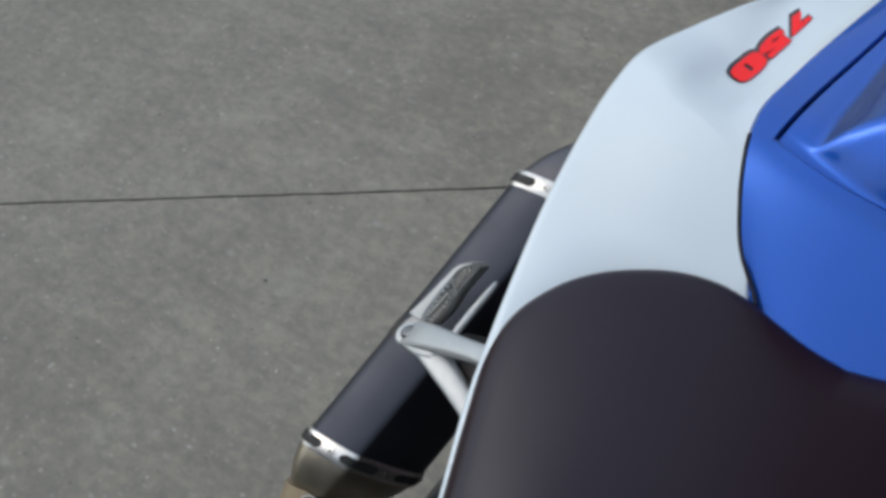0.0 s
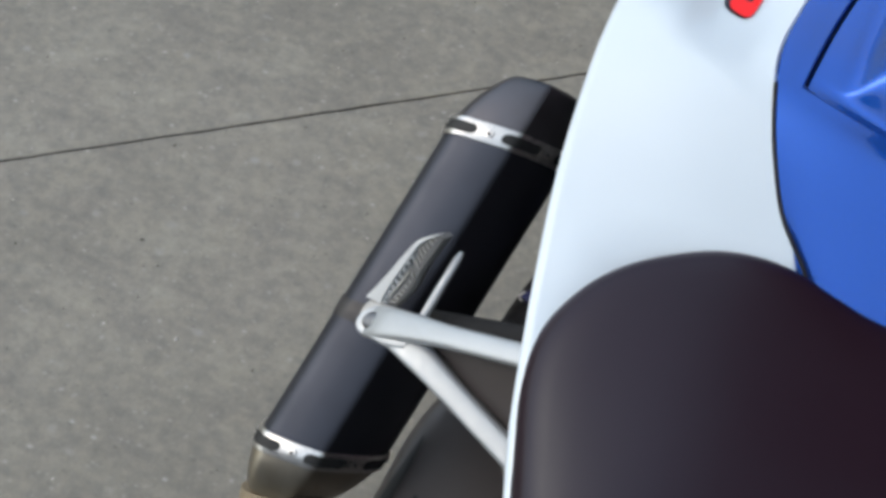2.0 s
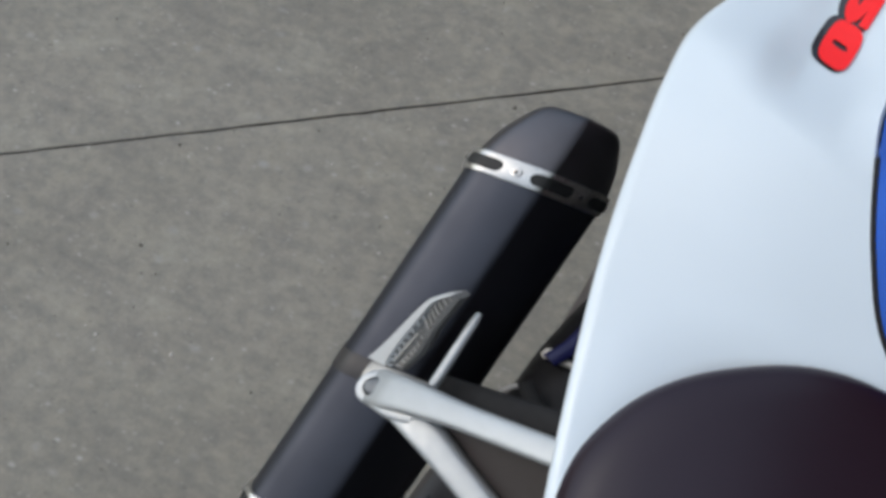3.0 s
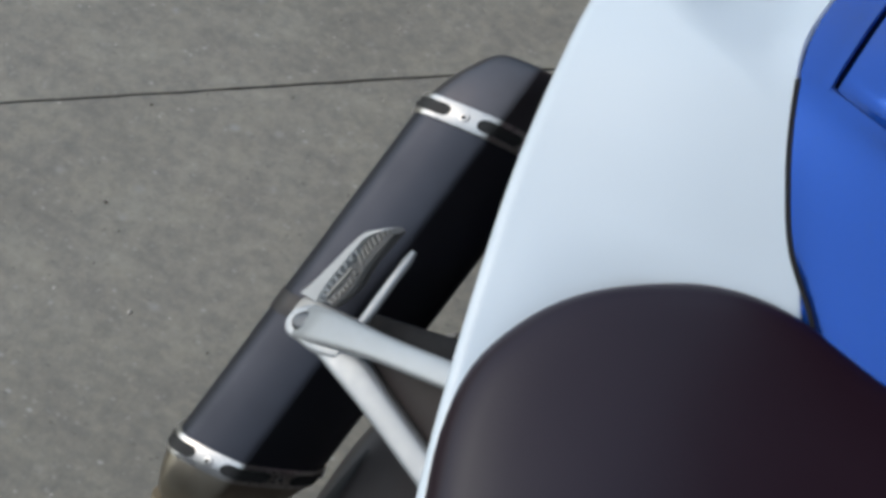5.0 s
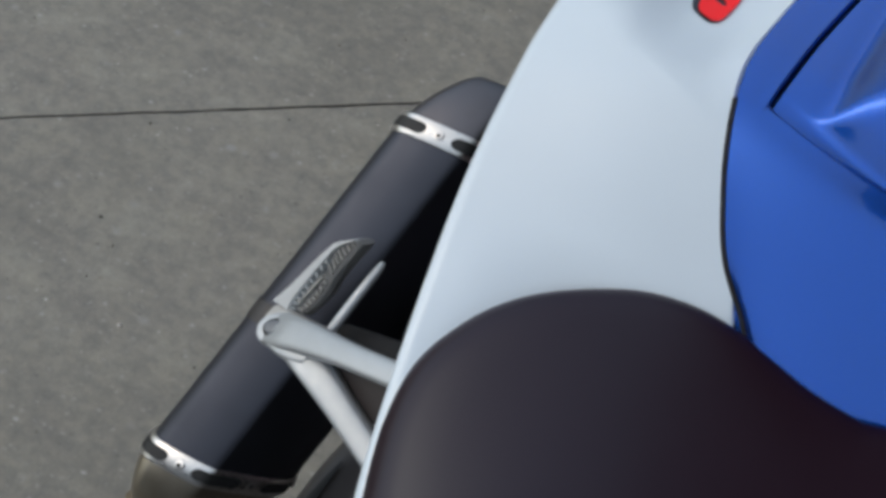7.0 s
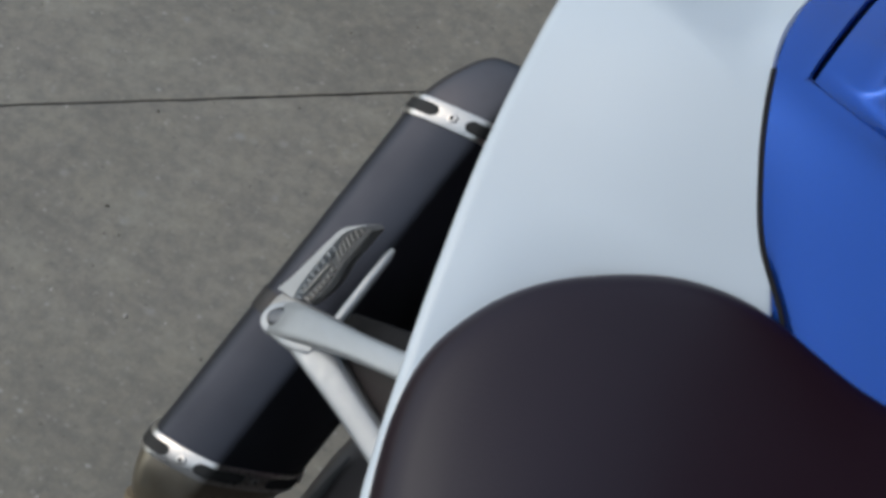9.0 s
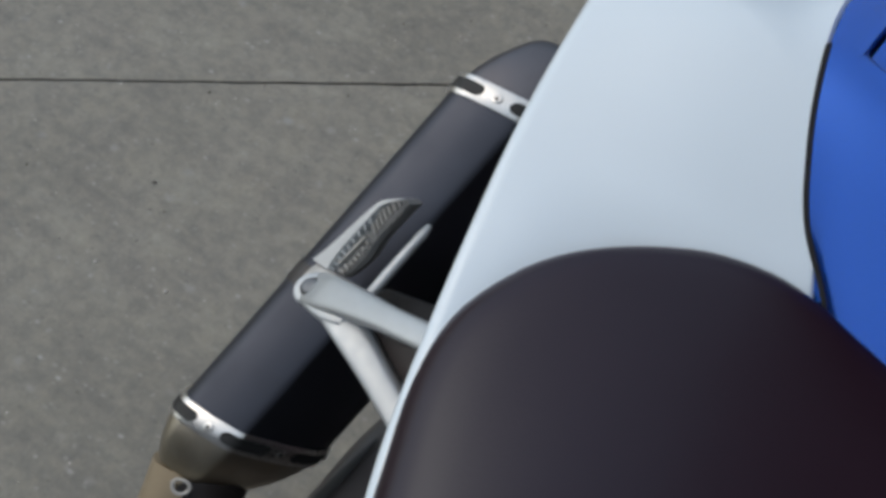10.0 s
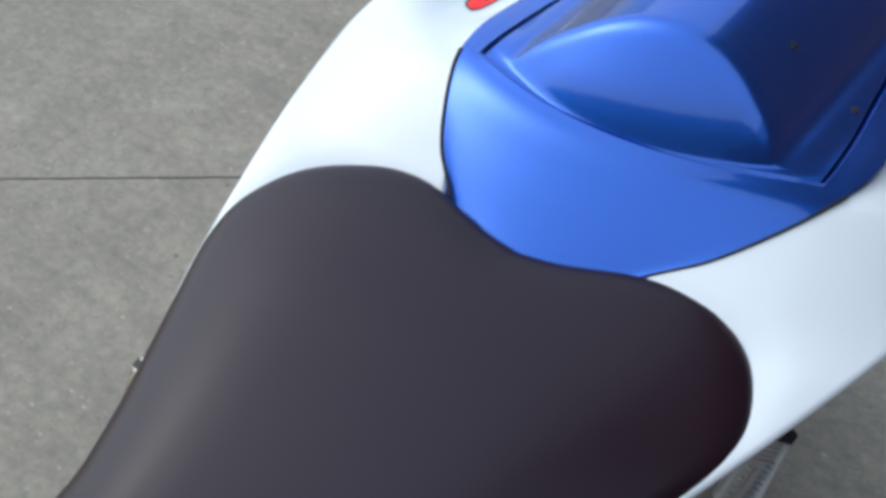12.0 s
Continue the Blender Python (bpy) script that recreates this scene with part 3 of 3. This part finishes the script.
def make_band(along):
    """A steel band with long slots and a rivet between them."""
    b = 0.0085
    band = part("band", grid([ring(along - b, 1, 0.0), ring(along - b, 1, 0.0014), ring(along - b + 0.001, 1, 0.002), ring(along + b - 0.001, 1, 0.002), ring(along + b, 1, 0.0014), ring(along + b, 1, 0.0)], True), STEEL, muffler, "bright steel band with dark slots")
    n = len(SECTION)
    lengths = [0.0]
    for i in range(n):
        lengths.append(lengths[-1] + (SECTION[(i + 1) % n] - SECTION[i]).length)

    def on(at, d, push):
        at %= lengths[-1]
        i = max(k for k in range(n) if lengths[k] <= at)
        t = (at - lengths[i]) / (lengths[i + 1] - lengths[i])
        p = SECTION[i].lerp(SECTION[(i + 1) % n], t)
        p = p * (1 + push / max(p.length, 0.02))
        return FRONT + AXIS * (along + d) + OUT * p.x + TOP * p.y

    home = min(range(n), key=lambda k: (SECTION[k] - Vector((-0.018, 0.05, 0))).length)
    home = lengths[home]
    step = lengths[-1] / 6
    for k in range(6):
        mid = home + (k + 0.5) * step
        half, r = step * 0.33, 0.0046
        rows = []
        for j in range(25):
            m = -half * math.cos(math.pi * j / 24)
            over = max(0.0, abs(m) - (half - r))
            h = math.sqrt(max(r * r - over * over, 1e-9))
            rows.append([on(mid + m, h * q, 0.0024) for q in (-1, -0.5, 0, 0.5, 1)])
        part("slot", grid(rows), SLOT, muffler, "dark slot in the band")
        at = on(home + k * step, 0, 0.001)
        n_out = (at - (FRONT + AXIS * along)).normalized()
        part("rivet", disc(at, n_out, 0.0038, 0.0016, 16), STEEL, muffler, "bright rivet")
        part("rivet_core", disc(at + n_out * 0.0014, n_out, 0.0017, 0.0005, 10), SLOT, muffler, "dark rivet centre")


make_band(0.0)
make_band(LONG)
part("clamp", grid([ring(0.119, 1, 0.0), ring(0.119, 1, 0.0007), ring(0.12, 1, 0.001), ring(0.135, 1, 0.001), ring(0.136, 1, 0.0007), ring(0.136, 1, 0.0)], True), STRAP, muffler, "dark clamp strap")

# ---- exhaust pipe ----
join = FRONT - AXIS * 0.046 - OUT * 0.013
pipe_line = spline([join, (-0.233, -0.112, 0.365), (-0.228, -0.165, 0.328), (-0.201, -0.225, 0.272), (-0.16, -0.31, 0.18), (-0.1, -0.38, 0.13)], 8)
pipe = part("exhaust_pipe", tube(pipe_line, [0.0305 - 0.0015 * smooth(4, 12, i) for i in range(len(pipe_line))], 28), PIPE, bike, "heat-tinted golden brown steel exhaust pipe")


def on_pipe(i, angle, lift=0.0):
    """A point on the pipe's skin: i along its line, an angle in degrees round it (90 on top)."""
    k = min(int(i), len(pipe_line) - 2)
    p = pipe_line[k].lerp(pipe_line[k + 1], i - k)
    d = (pipe_line[k + 1] - pipe_line[max(k - 1, 0)]).normalized()
    across = d.cross(Vector((0, 0, 1))).normalized()
    up = across.cross(d)
    return p + (across * math.cos(radians(angle)) + up * math.sin(radians(angle))) * (0.0305 - 0.0015 * smooth(4, 12, i) + lift)


def make_pipe_layer():
    """A black layer on the pipe's inner side, its edge ragged, with pale flakes."""
    rng = random.Random(11)
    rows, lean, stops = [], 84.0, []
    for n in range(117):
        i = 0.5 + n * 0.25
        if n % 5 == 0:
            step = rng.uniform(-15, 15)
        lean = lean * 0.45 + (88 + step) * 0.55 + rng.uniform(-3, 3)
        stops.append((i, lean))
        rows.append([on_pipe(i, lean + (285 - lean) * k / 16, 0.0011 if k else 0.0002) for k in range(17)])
    part("pipe_layer", grid(rows), PIPE_BLACK, pipe, "ragged black layer on the inner side of the pipe")
    for i, at in stops[4:70:5]:
        wide, long = rng.uniform(3, 8), rng.uniform(0.15, 0.4)
        cells = [[on_pipe(i + long * u, at - wide * (0.6 + 0.5 * v) * (1 - 0.6 * u * u), 0.0016 if abs(u) < 0.9 and abs(v) < 0.9 else 0.0004) for v in (-1, -0.5, 0.5, 1)] for u in (-1, -0.5, 0, 0.5, 1)]
        part("pale_flake", grid(cells), FLAKE, pipe, "pale flake along the black layer")


make_pipe_layer()
hook_loop = [on_pipe(2.2 + 1.5 * math.sin(a), 84 + 9 * math.cos(a), 0.0045) for a in (2 * math.pi * k / 20 for k in range(21))]
part("spring_hook", tube(hook_loop, 0.0013, 8), WORN, pipe, "small oval wire spring loop")


# ---- foot rest hangers ----
def bar(a, b, wide, deep, top):
    """A cast arm from a to b with a rounded oblong section."""
    a, b, top = Vector(a), Vector(b), Vector(top).normalized()
    d = (b - a).normalized()
    s = d.cross(top).normalized()
    u = s.cross(d)
    rows = []
    for t, shrink in ((-0.06, 0.5), (-0.035, 0.82), (0.0, 1.0), (0.2, 1.0), (0.4, 1.0), (0.6, 1.0), (0.8, 1.0), (1.0, 1.0), (1.03, 0.8)):
        p = a + (b - a) * t
        flare = (1 + 0.12 * (1 - min(max(t, 0), 1)) ** 2) * shrink
        rows.append([p + s * math.copysign(abs(math.cos(g)) ** 0.55, math.cos(g)) * wide * flare + u * math.copysign(abs(math.sin(g)) ** 0.55, math.sin(g)) * deep * shrink for g in (2 * math.pi * j / 20 for j in range(20))])
    return grid(rows, True, True)


def cast_arm(points, wides, deep, top):
    """A cast arm along a smooth line, with a rounded oblong section that widens and narrows."""
    pts = spline(points, 6)
    width = curve(*[(k * 6, w) for k, w in enumerate(wides)])
    top = Vector(top).normalized()
    rows = []
    for i, p in enumerate(pts):
        d = (pts[min(i + 1, len(pts) - 1)] - pts[max(i - 1, 0)]).normalized()
        s = d.cross(top).normalized()
        u = s.cross(d)
        w = width(i)
        rows.append([p + s * math.copysign(abs(math.cos(g)) ** 0.52, math.cos(g)) * w + u * math.copysign(abs(math.sin(g)) ** 0.52, math.sin(g)) * min(deep, w) for g in (2 * math.pi * j / 20 for j in range(20))])
    return grid(rows, True, True)


def join_meshes(*meshes):
    out = bmesh.new()
    for bm in meshes:
        me = bpy.data.meshes.new("tmp")
        bm.to_mesh(me)
        bm.free()
        out.from_mesh(me)
        bpy.data.meshes.remove(me)
    return out


def make_peg(outer, inner, parent, label, body, rim_wide=0.37):
    """A folded foot peg: a flat tapering body, a pale rim along its outer edge, sawteeth beside the rim and cross ribs towards the tip."""
    out_line, in_line = spline(outer, 5), spline(inner, 5)
    last = len(out_line) - 1
    n = (in_line[last // 2] - out_line[last // 2]).cross(out_line[-1] - out_line[0]).normalized()
    if n.z < 0:
        n.negate()

    def at(t, f, h=0.0):
        i = min(int(t * last), last - 1)
        u = t * last - i
        a, b = out_line[i].lerp(out_line[i + 1], u), in_line[i].lerp(in_line[i + 1], u)
        return a.lerp(b, f) + n * h

    rim_shape = curve((0, 1.5), (0.2, 1.05), (0.4, 0.85), (0.6, 0.8), (0.8, 0.6), (1, 0.5))

    def rim(t):
        return rim_wide * rim_shape(t)

    def block(t0, t1, f0, f1, high, top=0.6):
        bm = bmesh.new()
        foot = [bm.verts.new(at(t, f, -0.001)) for t, f in ((t0, f0), (t0, f1), (t1, f1), (t1, f0))]
        tm, fm, k = (t0 + t1) / 2, (f0 + f1) / 2, top
        head = [bm.verts.new(at(tm + (t - tm) * k, fm + (f - fm) * (0.5 + k / 2), high)) for t, f in ((t0, f0), (t0, f1), (t1, f1), (t1, f0))]
        bm.faces.new(head)
        for j in range(4):
            bm.faces.new((foot[j], foot[(j + 1) % 4], head[(j + 1) % 4], head[j]))
        return bm

    ts = [k / 20 for k in range(21)]
    part("foot_peg", grid([[at(t, 0.02), at(t, 0.5, 0.0004), at(t, 0.92), at(t, 1.0, -0.003), at(t, 0.9, -0.011), at(t, 0.05, -0.011)] for t in ts], True, True), body, parent, label, sharp=30)
    part("peg_rim", grid([[at(t, 0.0, -0.008), at(t, 0.0, 0.0032), at(t, 0.04, 0.0044), at(t, rim(t) - 0.03, 0.0046), at(t, rim(t), 0.0036), at(t, rim(t), -0.001)] for t in ts], True, True), PALE, parent, "pale worn outer rim of the peg")
    for k in range(9):
        t = 0.03 + 0.07 * k
        part("tooth", block(t, t + 0.042, rim(t) - 0.02, rim(t) + 0.17, 0.004), CAST, parent)
        if k < 7:
            part("tooth", block(t + 0.036, t + 0.074, 0.7, 0.88 - 0.006 * k, 0.0032), WORN, parent)
    part("ridge", block(0.1, 0.52, 0.53, 0.62, 0.003, 0.9), WORN, parent, "raised ridge along the peg")
    for k in range(7):
        t = 0.6 + 0.054 * k
        part("rib", block(t, t + 0.026, rim(t) + 0.1 * (k < 2), 0.84 - 0.03 * k, 0.0028), WORN, parent)


BOSS = Vector((-0.229, 0.01, 0.586))
FACE = Vector((-0.35, -0.3, 0.88)).normalized()
ARM_UP = Vector((-0.105, -0.032, 0.699))
hanger = part("foot_rest_hanger", join_meshes(
    disc(BOSS - FACE * 0.014, FACE, 0.0132, 0.016, 28),
    cast_arm([BOSS - FACE * 0.003, (-0.2195, 0.0072, 0.5955), (-0.207, 0.0035, 0.608), (-0.184, -0.0043, 0.6287), (-0.161, -0.0123, 0.649), ARM_UP], (0.0128, 0.0126, 0.0112, 0.0088, 0.0083, 0.0082), 0.0068, FACE),
    cast_arm([BOSS - FACE * 0.0045, (-0.2195, 0.0052, 0.5915), (-0.21, 0.0005, 0.5965), (-0.2, -0.0035, 0.6005)], (0.0124, 0.0124, 0.0118, 0.0075), 0.006, FACE),
    cast_arm([(-0.2125, 0.0025, 0.5935), (-0.19, -0.0138, 0.5982), (-0.1685, -0.029, 0.6), (-0.1354, -0.0525, 0.6032), (-0.1, -0.0775, 0.6065)], (0.0112, 0.0098, 0.0086, 0.0082, 0.0082), 0.0072, FACE)), CAST, bike, "pale cast aluminium forked foot rest hanger")
part("bolt_recess", disc(BOSS + FACE * 0.002, FACE, 0.0072, 0.0036, 20), SLOT, hanger, "dark ring round the bolt")
part("hanger_bolt", disc(BOSS + FACE * 0.002, FACE, 0.0056, 0.0048, 18), BOLT, hanger, "grey plated bolt head")
part("hook_rod", tube([(-0.203, 0.019, 0.6), (-0.2025, 0.043, 0.612), (-0.202, 0.062, 0.62), (-0.202, 0.068, 0.6225)], [0.0032, 0.003, 0.0028, 0.0016], 10), CAST, hanger, "thin aluminium hook rod")
part("hinge_block", bar((-0.238, 0.023, 0.576), (-0.205, 0.015, 0.592), 0.007, 0.006, FACE), WORN, hanger, "grey peg hinge block")
make_peg([(-0.2426, 0.0324, 0.5804), (-0.2387, 0.0396, 0.592), (-0.2347, 0.0495, 0.607), (-0.2306, 0.0596, 0.6225), (-0.227, 0.0652, 0.6317), (-0.2188, 0.0676, 0.6397)], [(-0.2217, 0.0267, 0.5856), (-0.2189, 0.0327, 0.5948), (-0.2176, 0.0383, 0.6027), (-0.218, 0.0471, 0.6139), (-0.2161, 0.056, 0.6264), (-0.2145, 0.0655, 0.6395)], hanger, "folded worn aluminium foot peg with teeth", DIRTY)
low_end, fork = Vector((-0.1, -0.0775, 0.6065)), Vector((-0.212, 0.003, 0.597))
part("heel_plate", thick(grid([[fork.lerp(ARM_UP, k / 8) - FACE * 0.011, fork.lerp(ARM_UP.lerp(low_end, 0.5), k / 8) - FACE * 0.0125, fork.lerp(low_end, k / 8) - FACE * 0.011] for k in range(9)]), 0.003), GUARD, hanger, "dark grey satin heel plate between the arms")
part("lower_stay", bar(BOSS + Vector((0.03, 0.018, -0.012)), ARM_UP + Vector((-0.008, 0.026, -0.024)), 0.009, 0.005, FACE), PLASTIC, hanger, "black plate behind the arm")

left_hanger = part("foot_rest_hanger", join_meshes(bar((0.161, 0.017, 0.499), (0.06, -0.06, 0.62), 0.009, 0.009, (0.3, -0.3, 0.9)), disc((0.161, 0.017, 0.489), (0.35, -0.3, 0.88), 0.016, 0.018, 24)), CAST, bike, "pale cast aluminium foot rest hanger")
make_peg([(0.179, 0.053, 0.534), (0.1745, 0.0715, 0.563), (0.1695, 0.0905, 0.592)], [(0.157, 0.035, 0.542), (0.1552, 0.059, 0.571), (0.1535, 0.0825, 0.5985)], left_hanger, "folded worn aluminium foot peg with teeth", WORN, 0.2)
part("peg_end", bar((0.1695, 0.0905, 0.592), (0.1535, 0.0825, 0.5985), 0.0055, 0.006, (0.66, -0.59, 0.5)), RUBBER, left_hanger, "black rubber peg end")


# ---- under the tail ----
def make_undertray():
    rows = []
    for k in range(13):
        y = -0.38 + 0.8 * k / 12
        w = max(0.03, side_w(y) - 0.055)
        z = side_z(y)
        rows.append([Vector((x * w, y, z + dz)) for x, dz in ((-1, -0.02), (-1, -0.09), (-0.8, -0.11), (0.8, -0.11), (1, -0.09), (1, -0.02))])
    part("undertray", grid(rows, True, True), PLASTIC, bike, "black plastic tray under the tail")


make_undertray()


def make_inner_guard():
    """A dark moulded guard between muffler and tail, with a blue line and a bright bolt."""
    edge = spline([(-0.15, 0.03, 0.48), (-0.166, 0.045, 0.48), (-0.161, 0.09, 0.49), (-0.157, 0.14, 0.495), (-0.143, 0.195, 0.5), (-0.11, 0.24, 0.5)], 5)
    rows = [[p + Vector((0.0, 0, -0.05)), p + Vector((0.002, 0, -0.01)), p + Vector((0.008, -0.004, 0.004)), p + Vector((0.03, -0.012, 0.016)), p + Vector((0.07, -0.03, 0.024))] for p in edge]
    guard = part("inner_guard", thick(grid(rows), 0.003), PLASTIC, bike, "black moulded guard beside the muffler")
    at = Vector((-0.1515, 0.11, 0.5))
    face = Vector((-0.4, -0.3, 0.85)).normalized()
    part("guard_bolt", join_meshes(disc(at, face, 0.0052, 0.005, 6, 0.15), disc(at, face, 0.0028, 0.0085, 12), tube([at + Vector((0.003, -0.002, 0.002)), at + Vector((0.008, -0.004, 0.004)), at + Vector((0.017, -0.006, 0.007))], [0.003, 0.0036, 0.003], 10)), WORN, guard, "dull zinc bolt with a threaded stub")
    part("blue_line", tube(spline([(-0.151, 0.1, 0.512), (-0.143, 0.116, 0.5145), (-0.138, 0.14, 0.5145), (-0.137, 0.17, 0.513), (-0.132, 0.2, 0.51)], 4), 0.006, 10, True, 0.4), NAVY, guard, "thin dark blue strip")
    part("brake_hose", tube(spline([(-0.155, 0.075, 0.51), (-0.14, 0.05, 0.53), (-0.12, 0.02, 0.56), (-0.1, -0.06, 0.6)], 5), 0.0055, 10), RUBBER, guard, "black rubber hose")
    part("guard_clip", tube([(-0.168, 0.066, 0.5), (-0.163, 0.071, 0.507), (-0.16, 0.0735, 0.509)], 0.0022, 8), WORN, guard, "small bright clip")


make_inner_guard()


AXLE = Vector((0, 0.32, 0.31))


def make_wheel():
    tyre_rows, rim_rows = [], []
    for k in range(48):
        a = 2 * math.pi * k / 48
        d = Vector((0, math.cos(a), math.sin(a)))
        tyre_rows.append([AXLE + d * r + Vector((x, 0, 0)) for x, r in ((-0.07, 0.215), (-0.085, 0.235), (-0.09, 0.26), (-0.08, 0.285), (-0.05, 0.303), (0, 0.31), (0.05, 0.303), (0.08, 0.285), (0.09, 0.26), (0.085, 0.235), (0.07, 0.215))])
        rim_rows.append([AXLE + d * r + Vector((x, 0, 0)) for x, r in ((-0.072, 0.217), (-0.072, 0.205), (-0.06, 0.195), (0.06, 0.195), (0.072, 0.205), (0.072, 0.217))])
    tyre_rows.append(tyre_rows[0])
    rim_rows.append(rim_rows[0])
    wheel = part("rear_wheel", join_meshes(grid(rim_rows), *[bar(AXLE, AXLE + Vector((0, math.cos(a), math.sin(a))) * 0.2, 0.014, 0.02, (1, 0, 0)) for a in (0.3, 1.35, 2.4, 3.44, 4.49, 5.54)], disc(AXLE - Vector((0.05, 0, 0)), (1, 0, 0), 0.05, 0.1, 24)), PLASTIC, bike, "black spoked rear wheel")
    bm = grid(tyre_rows)
    bmesh.ops.remove_doubles(bm, verts=bm.verts, dist=1e-5)
    part("tyre", bm, RUBBER, wheel, "black rubber rear tyre")


make_wheel()
rows = []
for k in range(17):
    a = radians(62 + 86 * k / 16)
    d = Vector((0, math.cos(a), math.sin(a)))
    rows.append([AXLE + d * (r + 0.03) + Vector((x, 0, 0)) for x, r in ((-0.118, 0.24), (-0.116, 0.28), (-0.1, 0.305), (-0.06, 0.32), (0, 0.325), (0.06, 0.32), (0.1, 0.305), (0.116, 0.28), (0.118, 0.24))])
hugger = part("rear_mudguard", thick(grid(rows), 0.003), PLASTIC, bike, "black plastic mudguard over the rear tyre")
part("swing_arm", bar((0.115, -0.3, 0.37), AXLE + Vector((0.115, 0, 0)), 0.028, 0.016, (1, 0, 0)), PLASTIC, bike, "black swing arm beam")


def make_right_arm():
    """The broad swing arm on the muffler's side: a satin cast beam with two long pockets marked black along its top."""
    outer = curve((-0.3, 0.13), (-0.2, 0.162), (-0.13, 0.177), (-0.05, 0.181), (0.04, 0.18), (0.1, 0.168), (0.18, 0.152), (0.34, 0.145))
    inner = curve((-0.3, 0.05), (-0.06, 0.055), (0.0, 0.1), (0.34, 0.1))
    top = curve((-0.3, 0.352), (0.0, 0.346), (0.15, 0.342), (0.34, 0.335))
    rows = []
    for k in range(33):
        y = -0.3 + 0.02 * k
        o, i, z = outer(y), inner(y), top(y)
        rows.append([Vector((-x, y, h)) for x, h in ((i, z - 0.065), (o - 0.014, z - 0.065), (o - 0.003, z - 0.058), (o, z - 0.045), (o, z - 0.03), (o - 0.002, z - 0.016), (o - 0.007, z - 0.008), (o - 0.018, z - 0.003), (o - 0.04, z), (i, z + 0.002))])
    arm = part("swing_arm", grid(rows, True, True), GUARD, bike, "dark grey satin cast swing arm with two pockets marked black", sharp=50)
    # Pockets aren't cut in: black strips on the skin stand for their shade.
    for y0, y1, x0, x1, wide in ((-0.088, 0.014, 0.1735, 0.1695, 0.0046), (-0.17, -0.045, 0.144, 0.1515, 0.008)):
        rows = []
        for k in range(17):
            f = k / 16
            y, x = y0 + (y1 - y0) * f, x0 + (x1 - x0) * f
            w = wide * max(0.04, math.sin(math.pi * min(max(f, 0.02), 0.98))) ** 0.45 * (1 - 0.35 * f)
            o, z = outer(y), top(y)
            rows.append([Vector((-xx, y, z + 0.0012 - 0.003 * smooth(0.03, 0.012, o - xx) - 0.009 * smooth(0.014, 0.002, o - xx))) for xx in (x + w, x + w * 0.4, x - w * 0.4, x - w)])
        part("pocket", grid(rows), SLOT, arm, "long black strip for the shade in a swing arm pocket")


make_right_arm()
part("axle", tube([AXLE - Vector((0.137, 0, 0)), AXLE + Vector((0.135, 0, 0))], 0.012, 16), BOLT, bike, "dull steel rear axle")
rows = []
for y, w, z0, z1 in ((-0.46, 0.09, 0.3, 0.62), (-0.45, 0.125, 0.26, 0.66), (-0.3, 0.125, 0.24, 0.68), (-0.2, 0.1, 0.26, 0.66), (-0.12, 0.08, 0.32, 0.62), (-0.1, 0.055, 0.36, 0.58)):
    rows.append([(x * w, y, z0 + (z1 - z0) * h) for x, h in ((-0.8, 0), (-1, 0.12), (-1, 0.85), (-0.75, 1), (0.75, 1), (1, 0.85), (1, 0.12), (0.8, 0))])
part("engine_cover", grid(rows, True, True), PLASTIC, bike, "black engine and frame cover under the seat")
part("sub_frame", join_meshes(bar((-0.07, -0.36, 0.66), (-0.07, 0.3, 0.75), 0.015, 0.012, (0, 0, 1)), bar((0.07, -0.36, 0.66), (0.07, 0.3, 0.75), 0.015, 0.012, (0, 0, 1)), bar((-0.11, -0.3, 0.38), (-0.07, -0.34, 0.67), 0.02, 0.02, (1, 0, 0)), bar((0.11, -0.3, 0.38), (0.07, -0.34, 0.67), 0.02, 0.02, (1, 0, 0))), PLASTIC, bike, "black frame beams under the seat")
part("side_stand", tube([(0.12, -0.3, 0.34), (0.15, -0.31, 0.2), (0.2, -0.33, 0.032)], [0.012, 0.011, 0.012], 12), PLASTIC, bike, "black side stand leg on the concrete")
